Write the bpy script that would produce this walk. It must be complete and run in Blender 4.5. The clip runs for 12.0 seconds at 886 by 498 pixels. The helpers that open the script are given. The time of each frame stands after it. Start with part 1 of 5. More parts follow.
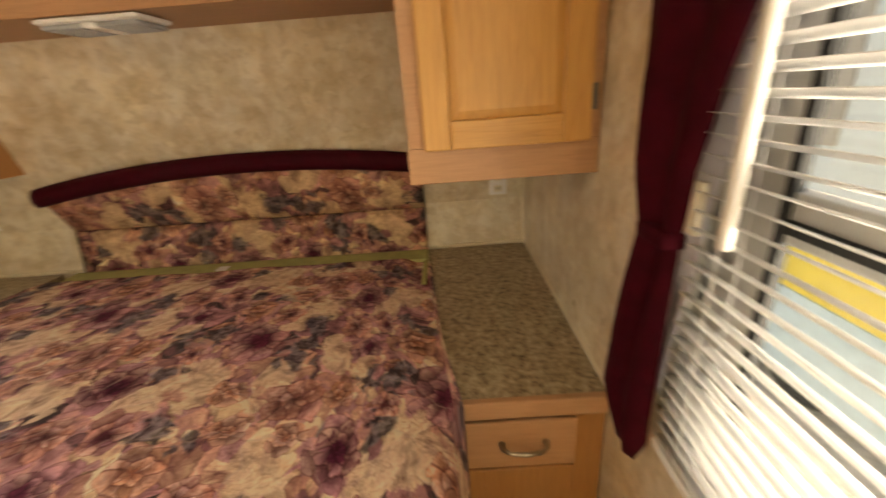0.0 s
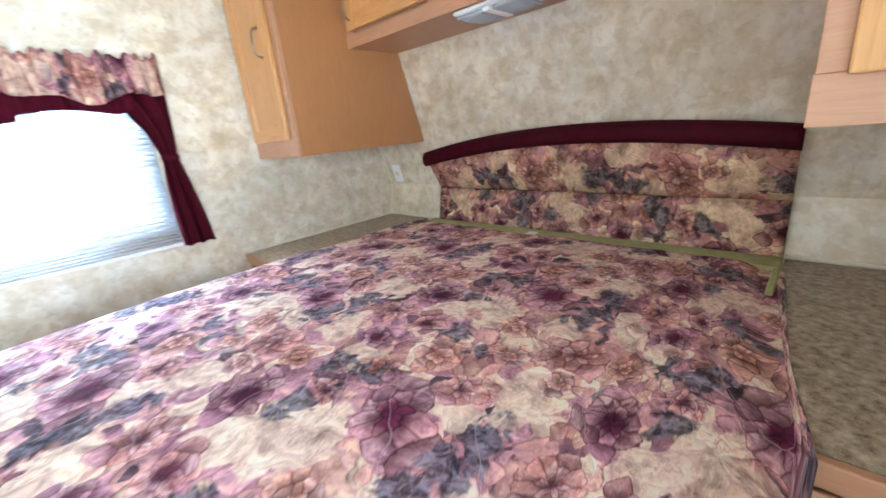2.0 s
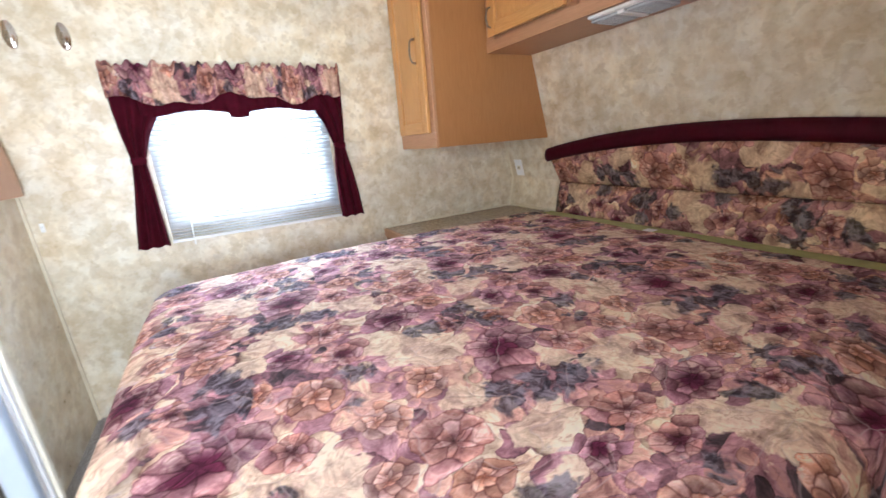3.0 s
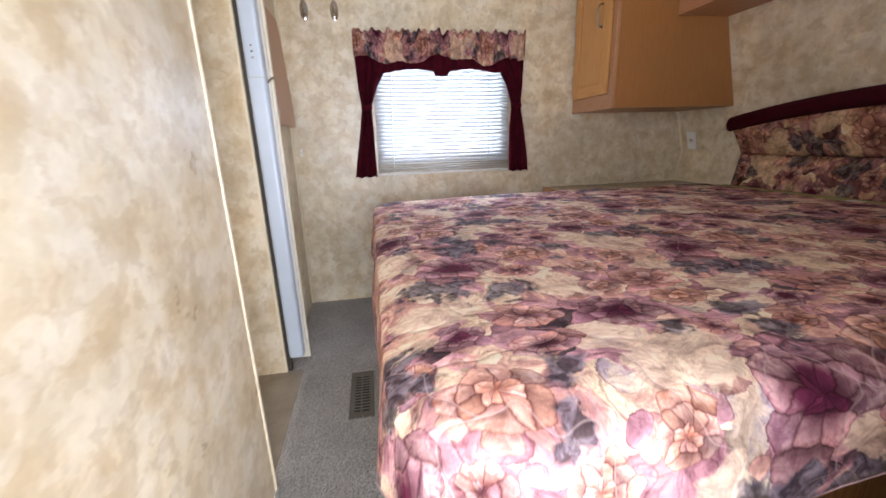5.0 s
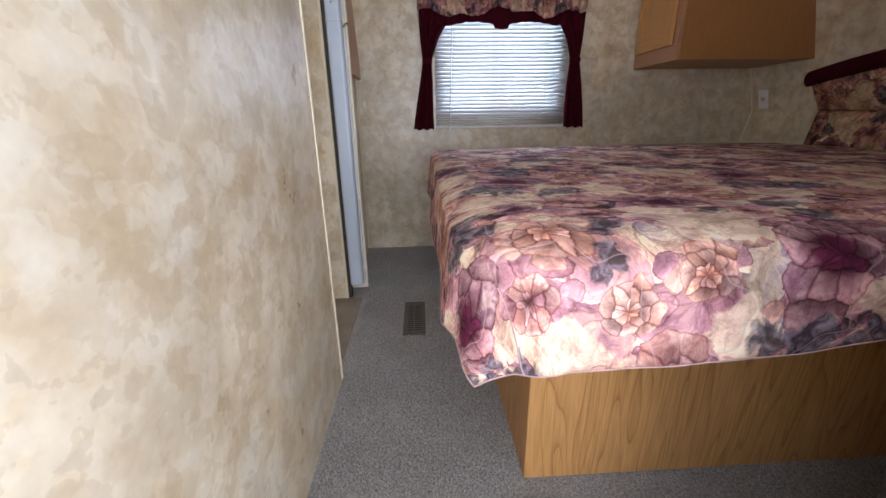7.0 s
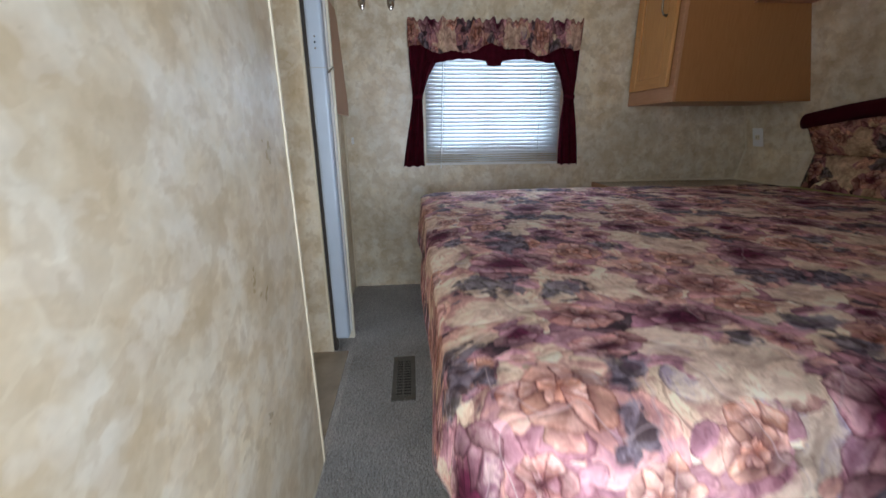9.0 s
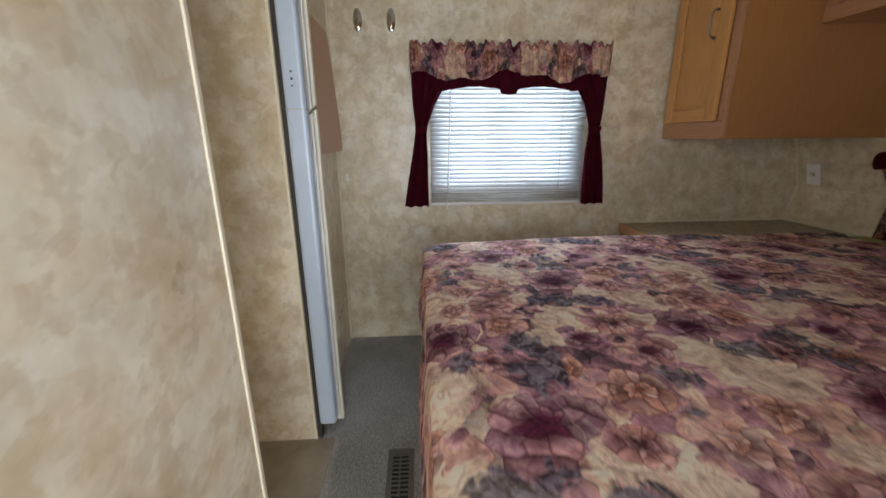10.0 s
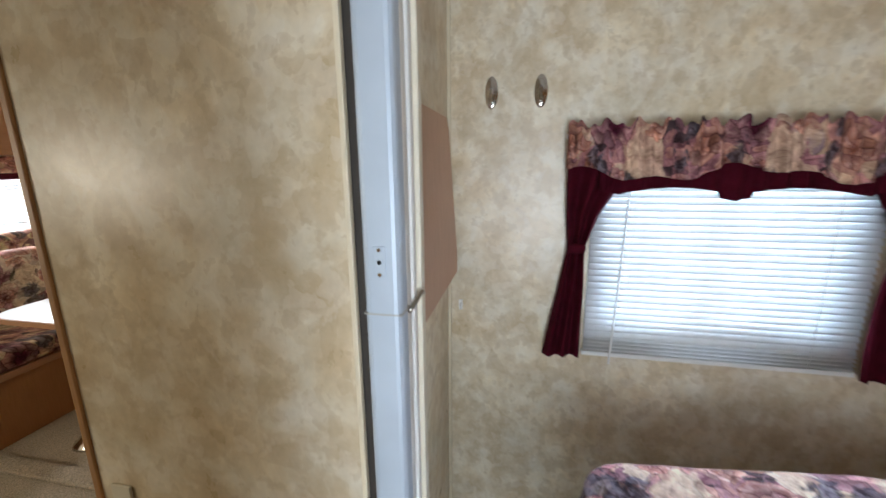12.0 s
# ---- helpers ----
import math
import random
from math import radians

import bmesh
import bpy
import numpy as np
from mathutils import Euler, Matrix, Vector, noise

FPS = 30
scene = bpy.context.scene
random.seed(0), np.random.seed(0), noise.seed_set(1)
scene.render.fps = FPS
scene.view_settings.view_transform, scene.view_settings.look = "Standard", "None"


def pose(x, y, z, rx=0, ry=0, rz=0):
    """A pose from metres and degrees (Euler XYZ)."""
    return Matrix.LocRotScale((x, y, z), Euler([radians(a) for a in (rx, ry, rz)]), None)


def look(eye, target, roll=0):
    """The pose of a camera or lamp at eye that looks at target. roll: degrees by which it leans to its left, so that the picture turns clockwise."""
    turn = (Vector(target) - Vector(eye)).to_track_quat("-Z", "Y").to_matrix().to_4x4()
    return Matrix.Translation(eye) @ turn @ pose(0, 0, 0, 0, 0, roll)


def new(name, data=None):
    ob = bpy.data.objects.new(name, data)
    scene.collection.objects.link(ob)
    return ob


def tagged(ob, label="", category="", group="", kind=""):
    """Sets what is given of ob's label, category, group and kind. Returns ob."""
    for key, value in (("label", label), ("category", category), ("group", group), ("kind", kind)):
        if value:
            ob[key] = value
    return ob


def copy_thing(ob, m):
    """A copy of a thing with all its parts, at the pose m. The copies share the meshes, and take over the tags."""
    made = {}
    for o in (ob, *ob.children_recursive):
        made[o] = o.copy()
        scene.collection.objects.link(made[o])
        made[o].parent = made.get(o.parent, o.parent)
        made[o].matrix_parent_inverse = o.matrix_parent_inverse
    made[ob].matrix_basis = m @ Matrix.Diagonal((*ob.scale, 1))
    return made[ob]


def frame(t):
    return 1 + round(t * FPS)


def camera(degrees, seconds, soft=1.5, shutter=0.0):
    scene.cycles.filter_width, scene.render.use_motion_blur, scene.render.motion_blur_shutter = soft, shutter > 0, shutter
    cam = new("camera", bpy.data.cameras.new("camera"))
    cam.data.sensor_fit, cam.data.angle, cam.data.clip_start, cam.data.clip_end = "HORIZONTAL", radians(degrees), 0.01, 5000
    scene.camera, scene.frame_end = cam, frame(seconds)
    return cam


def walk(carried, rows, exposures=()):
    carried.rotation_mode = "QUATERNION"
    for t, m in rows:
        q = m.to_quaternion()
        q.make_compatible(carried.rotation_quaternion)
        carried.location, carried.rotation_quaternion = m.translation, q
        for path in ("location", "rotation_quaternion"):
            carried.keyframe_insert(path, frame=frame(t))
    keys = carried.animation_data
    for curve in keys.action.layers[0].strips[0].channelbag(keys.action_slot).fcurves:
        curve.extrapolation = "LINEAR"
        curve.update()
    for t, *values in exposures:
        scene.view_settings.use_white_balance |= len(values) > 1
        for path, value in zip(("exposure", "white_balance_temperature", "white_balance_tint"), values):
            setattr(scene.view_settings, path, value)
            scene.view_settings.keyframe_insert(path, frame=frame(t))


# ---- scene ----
cam = camera(97.2, 12.0, shutter=0.4)
PATH = [
    (0, (0.262, 0.276, 1.322), (0.222, 2.134, 0.583), -4.4),
    (0.3, (0.241, 0.338, 1.321), (-0.121, 2.166, 0.596), -5.2),
    (0.5, (0.225, 0.369, 1.313), (-0.203, 2.18, 0.578), -5.2),
    (0.6, (0.214, 0.393, 1.311), (-0.278, 2.188, 0.578), -5.5),
    (1, (0.158, 0.422, 1.277), (-0.581, 2.138, 0.564), -6.2),
    (1.5, (0.122, 0.377, 1.209), (-0.944, 1.94, 0.559), -6.1),
    (2, (0.211, 0.276, 1.19), (-1.137, 1.633, 0.605), -5.7),
    (2.5, (0.318, 0.163, 1.199), (-1.227, 1.306, 0.647), -4.9),
    (3, (0.362, 0.129, 1.172), (-1.333, 1.043, 0.633), -4.7),
    (3.2, (0.35, 0.056, 1.192), (-1.356, 0.942, 0.639), -4.3),
    (4.9, (0.549, -0.172, 0.985), (-1.348, 0.189, 0.464), -1.9),
    (5, (0.573, -0.177, 0.985), (-1.326, 0.155, 0.454), -1.8),
    (5.5, (0.676, -0.201, 0.97), (-1.226, -0.036, 0.373), -1.9),
    (6, (0.723, -0.195, 0.91), (-1.171, -0.104, 0.275), -2.0),
    (6.5, (0.731, -0.222, 0.851), (-1.164, -0.138, 0.215), -1.3),
    (8.5, (0.688, -0.236, 0.903), (-1.215, -0.089, 0.304), -0.2),
    (9, (0.581, -0.223, 1.002), (-1.326, -0.074, 0.419), -0.5),
    (9.5, (0.383, -0.222, 1.092), (-1.526, -0.071, 0.516), -0.4),
    (10, (0.226, -0.191, 1.145), (-1.694, -0.076, 0.597), -0.4),
    (10.5, (0.002, -0.215, 1.253), (-1.91, -0.141, 0.673), -0.9),
    (11, (-0.165, -0.267, 1.367), (-2.086, -0.268, 0.81), -1.1),
    (11.2, (-0.212, -0.264, 1.408), (-2.138, -0.346, 0.876), -1.1),
    (11.5, (-0.322, -0.308, 1.445), (-2.249, -0.462, 0.933), -1.0),
    (11.6, (-0.368, -0.308, 1.451), (-2.296, -0.528, 0.966), -1.0),
    (12, (-0.519, -0.352, 1.473), (-2.43, -0.746, 1.034), -0.5),
]
walk(cam, [(t, look(eye, target, roll)) for t, eye, target, roll in PATH],
     exposures=[(0.0, 1.84, 9200, 11), (0.4, 2.20, 6700, 2), (1.0, 2.62, 4800, -2), (1.6, 2.68, 4850, 1), (2.5, 2.44, 5250, 7), (4.8, 1.42, 6100, 15),
                (6.5, 0.52, 6050, 17), (8.5, 0.40, 5600, 11), (9.5, 0.48, 5600, 8), (10.5, 0.76, 6600, 10), (12.0, 1.00, 5700, 7)])

# ---- world, sun, daylight ----
world = bpy.data.worlds.new("world")
scene.world = world
world.use_nodes = True
wn = world.node_tree.nodes
sky = wn.new("ShaderNodeTexSky")
sky.sky_type = 'NISHITA'
sky.sun_disc = False
sky.sun_elevation = radians(57.6)
sky.sun_rotation = radians(5)
world.node_tree.links.new(sky.outputs[0], wn["Background"].inputs[0])
wn["Background"].inputs[1].default_value = 0.055

sun = new("sun", bpy.data.lights.new("sun", 'SUN'))
sun.data.energy = 2.0
sun.data.angle = radians(0.5)
sun.data.color = (1.0, 0.95, 0.87)
sun.matrix_world = look((1.0, 12.0, 19.0), (0, 0, 0))


def area_lamp(name, eye, target, w, h, watts, color):
    l = bpy.data.lights.new(name, 'AREA')
    l.shape, l.size, l.size_y, l.energy, l.color = 'RECTANGLE', w, h, watts, color
    ob = new(name, l)
    ob.matrix_world = look(eye, target)
    return ob


# daylight standing in for the sky at the openings
area_lamp("daylight_door", (1.08, -0.16, 1.08), (-0.60, 0.06, 0.86), 0.60, 1.45, 10.8, (0.89, 0.95, 1.0))
area_lamp("daylight_window_west", (-2.26, 0.28, 1.20), (0.0, 0.28, 1.05), 1.50, 1.20, 54, (0.70, 0.84, 1.0))
area_lamp("daylight_window_east", (1.60, 0.38, 0.74), (-1.8, 0.85, 1.75), 1.10, 0.45, 23, (1.0, 0.97, 0.92))
area_lamp("daylight_dinette", (-2.14, -4.05, 1.30), (-2.0, -2.0, 0.9), 1.20, 0.70, 50, (1.0, 0.985, 0.96))
# added warm fill inside the living part, where no opening or lamp stands
area_lamp("daylight_galley", (0.50, -3.0, 1.4), (-1.5, -2.6, 0.6), 0.9, 0.5, 10, (1.0, 0.86, 0.64))

# ---- materials ----


def mat(name, rough=0.5, metal=0.0):
    m = bpy.data.materials.new(name)
    m.use_nodes = True
    b = m.node_tree.nodes["Principled BSDF"]
    b.inputs["Roughness"].default_value = rough
    b.inputs["Metallic"].default_value = metal
    return m, m.node_tree.nodes, m.node_tree.links, b


def ramp(n, stops, interp='LINEAR'):
    r = n.new("ShaderNodeValToRGB")
    r.color_ramp.interpolation = interp
    e = r.color_ramp.elements
    while len(e) < len(stops):
        e.new(0.5)
    for el, (p, c) in zip(e, stops):
        el.position = p
        el.color = (*c, 1) if len(c) == 3 else c
    return r


def mixc(n, l, fac, a, b, mode='MIX'):
    m = n.new("ShaderNodeMix")
    m.data_type, m.blend_type = 'RGBA', mode
    for sock, v in ((m.inputs[0], fac), (m.inputs[6], a), (m.inputs[7], b)):
        if hasattr(v, "is_output"):
            l.new(v, sock)
        else:
            sock.default_value = v if isinstance(v, float) else (*v, 1)
    return m.outputs[2]


def maths(n, l, op, a, b=0.0, c=0.0, clamp=False):
    m = n.new("ShaderNodeMath")
    m.operation, m.use_clamp = op, clamp
    for sock, v in zip(m.inputs, (a, b, c)):
        if hasattr(v, "is_output"):
            l.new(v, sock)
        else:
            sock.default_value = v
    return m.outputs[0]


def noise_tex(n, l, vec, scale, detail=4.0, rough=0.55, distort=0.0):
    t = n.new("ShaderNodeTexNoise")
    t.inputs["Scale"].default_value = scale
    t.inputs["Detail"].default_value = detail
    t.inputs["Roughness"].default_value = rough
    t.inputs["Distortion"].default_value = distort
    if vec is not None:
        l.new(vec, t.inputs["Vector"])
    return t


def coords(n, l, scale=(1, 1, 1), rot=(0, 0, 0), which="Object"):
    c = n.new("ShaderNodeTexCoord")
    m = n.new("ShaderNodeMapping")
    m.inputs["Scale"].default_value = scale
    m.inputs["Rotation"].default_value = [radians(a) for a in rot]
    l.new(c.outputs[which], m.inputs["Vector"])
    return m.outputs[0]


def bump(n, l, b, height, strength, dist=0.01):
    k = n.new("ShaderNodeBump")
    k.inputs["Strength"].default_value = strength
    k.inputs["Distance"].default_value = dist
    l.new(height, k.inputs["Height"])
    l.new(k.outputs[0], b.inputs["Normal"])


def plain(name, color, rough=0.5, metal=0.0, vary=0.12, scale=14.0, bumps=0.05, spec=0.5):
    """A painted, moulded or metal surface with slight mottling."""
    m, n, l, b = mat(name, rough, metal)
    b.inputs["Specular IOR Level"].default_value = spec
    v = coords(n, l)
    t = noise_tex(n, l, v, scale, 5)
    dark = tuple(c * (1 - vary) for c in color)
    lite = tuple(min(1.0, c * (1 + vary)) for c in color)
    r = ramp(n, [(0.3, dark), (0.7, lite)])
    l.new(t.outputs[0], r.inputs[0])
    l.new(r.outputs[0], b.inputs["Base Color"])
    f = noise_tex(n, l, v, scale * 22, 3)
    bump(n, l, b, f.outputs[0], bumps, 0.002)
    return m


def wallpaper_mat():
    """Vinyl wallboard sponged in tan and gold: clouds, hard-edged dabs in three sizes and a fine tooth."""
    m, n, l, b = mat("mottled_vinyl_wallboard", 0.42)
    v = coords(n, l)
    big = noise_tex(n, l, v, 3.0, 5, 0.6, 0.3)
    mid = noise_tex(n, l, v, 10.0, 5, 0.55, 0.15)
    fine = noise_tex(n, l, v, 60.0, 4, 0.6)
    r1 = ramp(n, [(0.34, (0.60, 0.495, 0.335)), (0.47, (0.69, 0.60, 0.445)), (0.56, (0.74, 0.67, 0.53)), (0.68, (0.79, 0.735, 0.62))])
    l.new(mid.outputs[0], r1.inputs[0])
    r2 = ramp(n, [(0.36, (0.84, 0.83, 0.80)), (0.52, (1.0, 0.985, 0.95)), (0.66, (1.10, 1.07, 1.0))])
    l.new(big.outputs[0], r2.inputs[0])
    c = mixc(n, l, 1.0, r1.outputs[0], r2.outputs[0], 'MULTIPLY')
    for scale, shift, low, edge, weight, tint in ((9.0, 3.1, 0.545, 0.012, 0.28, (0.52, 0.405, 0.245)), (17.0, 7.7, 0.560, 0.014, 0.42, (0.48, 0.37, 0.22)),
                                                 (15.0, 12.3, 0.565, 0.020, 0.26, (0.84, 0.80, 0.71)), (36.0, 5.2, 0.610, 0.016, 0.30, (0.47, 0.365, 0.22))):
        k = n.new("ShaderNodeVectorMath")
        k.inputs[1].default_value = (shift, shift * 0.6, shift * 1.3)
        l.new(v, k.inputs[0])
        dab = noise_tex(n, l, k.outputs[0], scale, 3, 0.5, 0.25)
        rd = ramp(n, [(low - edge, (0, 0, 0)), (low, (0.7, 0.7, 0.7)), (low + 0.09, (1, 1, 1))])
        l.new(dab.outputs[0], rd.inputs[0])
        c = mixc(n, l, maths(n, l, 'MULTIPLY', rd.outputs[0], weight), c, tint)
    rf = ramp(n, [(0.3, (0.95, 0.95, 0.95)), (0.7, (1.04, 1.04, 1.04))])
    l.new(fine.outputs[0], rf.inputs[0])
    c = mixc(n, l, 1.0, c, rf.outputs[0], 'MULTIPLY')
    l.new(c, b.inputs["Base Color"])
    rr = ramp(n, [(0.3, (0.27, 0.27, 0.27)), (0.7, (0.38, 0.38, 0.38))])
    l.new(mid.outputs[0], rr.inputs[0])
    l.new(rr.outputs[0], b.inputs["Roughness"])
    bump(n, l, b, fine.outputs[0], 0.06, 0.002)
    return m


def wood_mat(name, dark, mid, lite, along="z", rough=0.38, grain=1.0):
    """Veneer or solid wood with the grain along one axis."""
    m, n, l, b = mat(name, rough)
    k = {"x": (0.6, 9, 9), "y": (9, 0.6, 9), "z": (9, 9, 0.6)}[along]
    v = coords(n, l, k)
    w = noise_tex(n, l, v, 1.6 * grain, 3, 0.5, 1.1)
    rings = maths(n, l, 'FRACT', maths(n, l, 'MULTIPLY', w.outputs[0], 9.0))
    k2 = tuple(c * 9 for c in k)
    v2 = coords(n, l, k2)
    fib = noise_tex(n, l, v2, 2.2, 5, 0.65)
    r = ramp(n, [(0.0, dark), (0.22, mid), (0.75, lite), (1.0, mid)])
    l.new(rings, r.inputs[0])
    rf = ramp(n, [(0.32, (0.90, 0.88, 0.86)), (0.62, (1.03, 1.03, 1.03))])
    l.new(fib.outputs[0], rf.inputs[0])
    c = mixc(n, l, 0.65, r.outputs[0], mid)
    c = mixc(n, l, 1.0, c, rf.outputs[0], 'MULTIPLY')
    l.new(c, b.inputs["Base Color"])
    bump(n, l, b, fib.outputs[0], 0.08, 0.002)
    return m


def oak_base_mat():
    m, n, l, b = mat("oak_grain_panel", 0.42)
    v = coords(n, l, (9.0, 9.0, 0.9))
    w = noise_tex(n, l, v, 1.0, 2, 0.45, 0.3)
    rings = maths(n, l, 'FRACT', maths(n, l, 'MULTIPLY', w.outputs[0], 15.0))
    v2 = coords(n, l, (130, 130, 5))
    fib = noise_tex(n, l, v2, 1.6, 5, 0.65)
    r = ramp(n, [(0.0, (0.38, 0.18, 0.055)), (0.16, (0.53, 0.275, 0.095)), (0.7, (0.59, 0.32, 0.118)), (1.0, (0.55, 0.29, 0.10))])
    l.new(rings, r.inputs[0])
    rf = ramp(n, [(0.35, (0.80, 0.77, 0.72)), (0.6, (1.04, 1.04, 1.04))])
    l.new(fib.outputs[0], rf.inputs[0])
    c = mixc(n, l, 1.0, r.outputs[0], rf.outputs[0], 'MULTIPLY')
    l.new(c, b.inputs["Base Color"])
    bump(n, l, b, fib.outputs[0], 0.1, 0.002)
    return m


# the print repeats every 0.615 m along the cloth, each next column 0.66 m on and 0.375 m up
REPEAT_X, REPEAT_Y, STEP_Y = 0.66, 0.615, 0.375
# blooms of one repeat: place, radius, hue (0 rust rose, 0.25 mauve, 0.5 plum, 0.75 orange, 1 pale pink)
BLOOMS = [(0.0, 0.0, 0.105, 0.0), (-0.185, 0.235, 0.125, 0.25), (0.13, 0.29, 0.095, 0.05), (0.165, -0.15, 0.100, 0.45), (0.115, 0.005, 0.062, 0.75),
          (0.20, 0.175, 0.062, 0.35), (-0.26, -0.175, 0.085, 0.80), (0.275, 0.295, 0.075, 0.15), (0.315, 0.085, 0.052, 0.70), (0.015, -0.115, 0.055, 0.95),
          (-0.13, -0.235, 0.075, 0.05), (-0.165, 0.035, 0.060, 0.85), (-0.115, -0.085, 0.058, 0.92), (0.295, -0.045, 0.060, 0.10)]
SPRAYS = [(-0.05, 0.150, 0.055), (-0.035, 0.215, 0.060), (-0.01, 0.275, 0.045), (0.225, 0.045, 0.055), (0.275, -0.11, 0.040), (-0.33, 0.285, 0.060), (-0.30, -0.075, 0.050), (-0.02, -0.30, 0.05), (-0.20, -0.11, 0.035)]
CREAMS = [(-0.29, 0.095, 0.095), (-0.02, -0.19, 0.085), (0.085, 0.145, 0.06), (0.055, 0.20, 0.05), (0.27, -0.22, 0.075), (-0.08, 0.085, 0.05), (0.20, 0.10, 0.05), (-0.10, -0.29, 0.05)]


def floral_mat(name, size=1.0, shift=0.0, tone=(1.0, 1.0, 1.0), light=False, quilt=True):
    """Printed cotton: overlapping roses in mauve, rose, wine and cream with slate leaves. UVs are metres of cloth."""
    m, n, l, b = mat(name, 0.85)
    v0 = coords(n, l, (1 / size,) * 3, which="UV")

    def vmath(op, a, c, d=None):
        k = n.new("ShaderNodeVectorMath")
        k.operation = op
        for sock, val in zip(k.inputs, (a, c, d)):
            if val is None:
                continue
            if hasattr(val, "is_output"):
                l.new(val, sock)
            else:
                sock.default_value = val
        return k

    off = vmath('ADD', v0, (shift, shift * 0.7, 0)).outputs[0]
    w1 = noise_tex(n, l, off, 6.0, 2, 0.5)
    w2 = noise_tex(n, l, off, 24.0, 3, 0.6)
    vec = vmath('MULTIPLY_ADD', w1.outputs[1], (0.085, 0.085, 0), off).outputs[0]
    vec = vmath('MULTIPLY_ADD', w2.outputs[1], (0.022, 0.022, 0), vec).outputs[0]

    def cells(scale, at=None, feature='F1'):
        t = n.new("ShaderNodeTexVoronoi")
        t.voronoi_dimensions, t.feature = '2D', feature
        t.inputs["Scale"].default_value = scale
        l.new(at if at is not None else vec, t.inputs["Vector"])
        return t

    def split(sock):
        k = n.new("ShaderNodeSeparateColor")
        l.new(sock, k.inputs[0])
        return k.outputs

    def slope(t, rnd, at, gain):
        """A light-to-dark run across each petal in a direction of its own."""
        d = vmath('SUBTRACT', at, t.outputs["Position"]).outputs[0]
        k = vmath('DOT_PRODUCT', d, vmath('SUBTRACT', rnd, (0.5, 0.5, 0.5)).outputs[0])
        return maths(n, l, 'MAXIMUM', maths(n, l, 'MULTIPLY_ADD', k.outputs["Value"], gain, 0.92), 0.50)

    def grey(f):
        k = n.new("ShaderNodeCombineColor")
        for i in range(3):
            l.new(f, k.inputs[i])
        return k.outputs[0]

    wash = noise_tex(n, l, vec, 15.0, 6, 0.72, 0.6)
    streak = noise_tex(n, l, off, 34.0, 4, 0.58, 1.0)
    uneven = noise_tex(n, l, off, 60.0, 3, 0.6)
    if light:
        stops = [(0.0, (0.16, 0.16, 0.12)), (0.15, (0.52, 0.34, 0.30)), (0.40, (0.68, 0.58, 0.46)), (0.70, (0.76, 0.70, 0.58)), (1.0, (0.62, 0.46, 0.42))]
    else:
        stops = [(0.0, (0.10, 0.075, 0.085)), (0.10, (0.26, 0.14, 0.17)), (0.24, (0.44, 0.235, 0.275)), (0.35, (0.56, 0.34, 0.37)), (0.47, (0.60, 0.35, 0.30)),
                 (0.60, (0.71, 0.46, 0.37)), (0.72, (0.80, 0.65, 0.46)), (0.90, (0.82, 0.71, 0.55)), (1.0, (0.40, 0.33, 0.40))]

    def petals(under, scale, seed, r0, r1, thresh):
        """One layer of rounded overlapping petals; each takes its hue from the flower it belongs to."""
        at = vmath('ADD', vec, (seed, seed * 1.7, 0)).outputs[0]
        t = cells(scale, at)
        s = split(t.outputs["Color"])
        home = vmath('SUBTRACT', t.outputs["Position"], (seed, seed * 1.7, 0)).outputs[0]
        fl = cells(4.6, home)
        fs = split(fl.outputs["Color"])
        pick = maths(n, l, 'MULTIPLY_ADD', s[1], 0.72, -0.14)
        pick = maths(n, l, 'ADD', maths(n, l, 'MULTIPLY', fs[0], 0.44), pick)
        pick = maths(n, l, 'ADD', pick, maths(n, l, 'MULTIPLY_ADD', wash.outputs[0], 0.9, -0.45), clamp=True)
        hue = ramp(n, stops)
        l.new(pick, hue.inputs[0])
        heart = ramp(n, [(0.0, (0.42, 0.34, 0.36)), (0.16, (0.80, 0.76, 0.76)), (0.34, (1.05, 1.05, 1.04)), (0.7, (1.0, 1.0, 1.0))])
        l.new(fl.outputs["Distance"], heart.inputs[0])
        col = mixc(n, l, 1.0, hue.outputs[0], heart.outputs[0], 'MULTIPLY')
        col = mixc(n, l, 1.0, col, grey(slope(t, t.outputs["Color"], at, 1.7 * scale)), 'MULTIPLY')
        rad = maths(n, l, 'MULTIPLY_ADD', s[2], r1 - r0, r0)
        e = maths(n, l, 'DIVIDE', t.outputs["Distance"], rad)
        e = maths(n, l, 'ADD', e, maths(n, l, 'MULTIPLY_ADD', uneven.outputs[0], 0.26, -0.13))
        rim = ramp(n, [(0.0, (0.94, 0.93, 0.93)), (0.60, (1.08, 1.07, 1.06)), (0.84, (1.20, 1.18, 1.15)), (0.92, (0.84, 0.78, 0.78)), (1.0, (0.44, 0.34, 0.36))])
        l.new(e, rim.inputs[0])
        col = mixc(n, l, 1.0, col, rim.outputs[0], 'MULTIPLY')
        if thresh is None:
            return col
        edge = ramp(n, [(0.97, (1, 1, 1)), (1.0, (0, 0, 0))])
        l.new(e, edge.inputs[0])
        cover = maths(n, l, 'MULTIPLY', edge.outputs[0], maths(n, l, 'GREATER_THAN', s[0], thresh))
        return mixc(n, l, cover, under, col)

    base = petals(None, 8.0, 0.0, 0.75, 1.0, None)
    base = petals(base, 8.5, 3.7, 0.34, 0.72, 0.20)
    base = petals(base, 13.0, 8.3, 0.30, 0.66, 0.40)
    base = petals(base, 23.0, 5.9, 0.28, 0.64, 0.62)
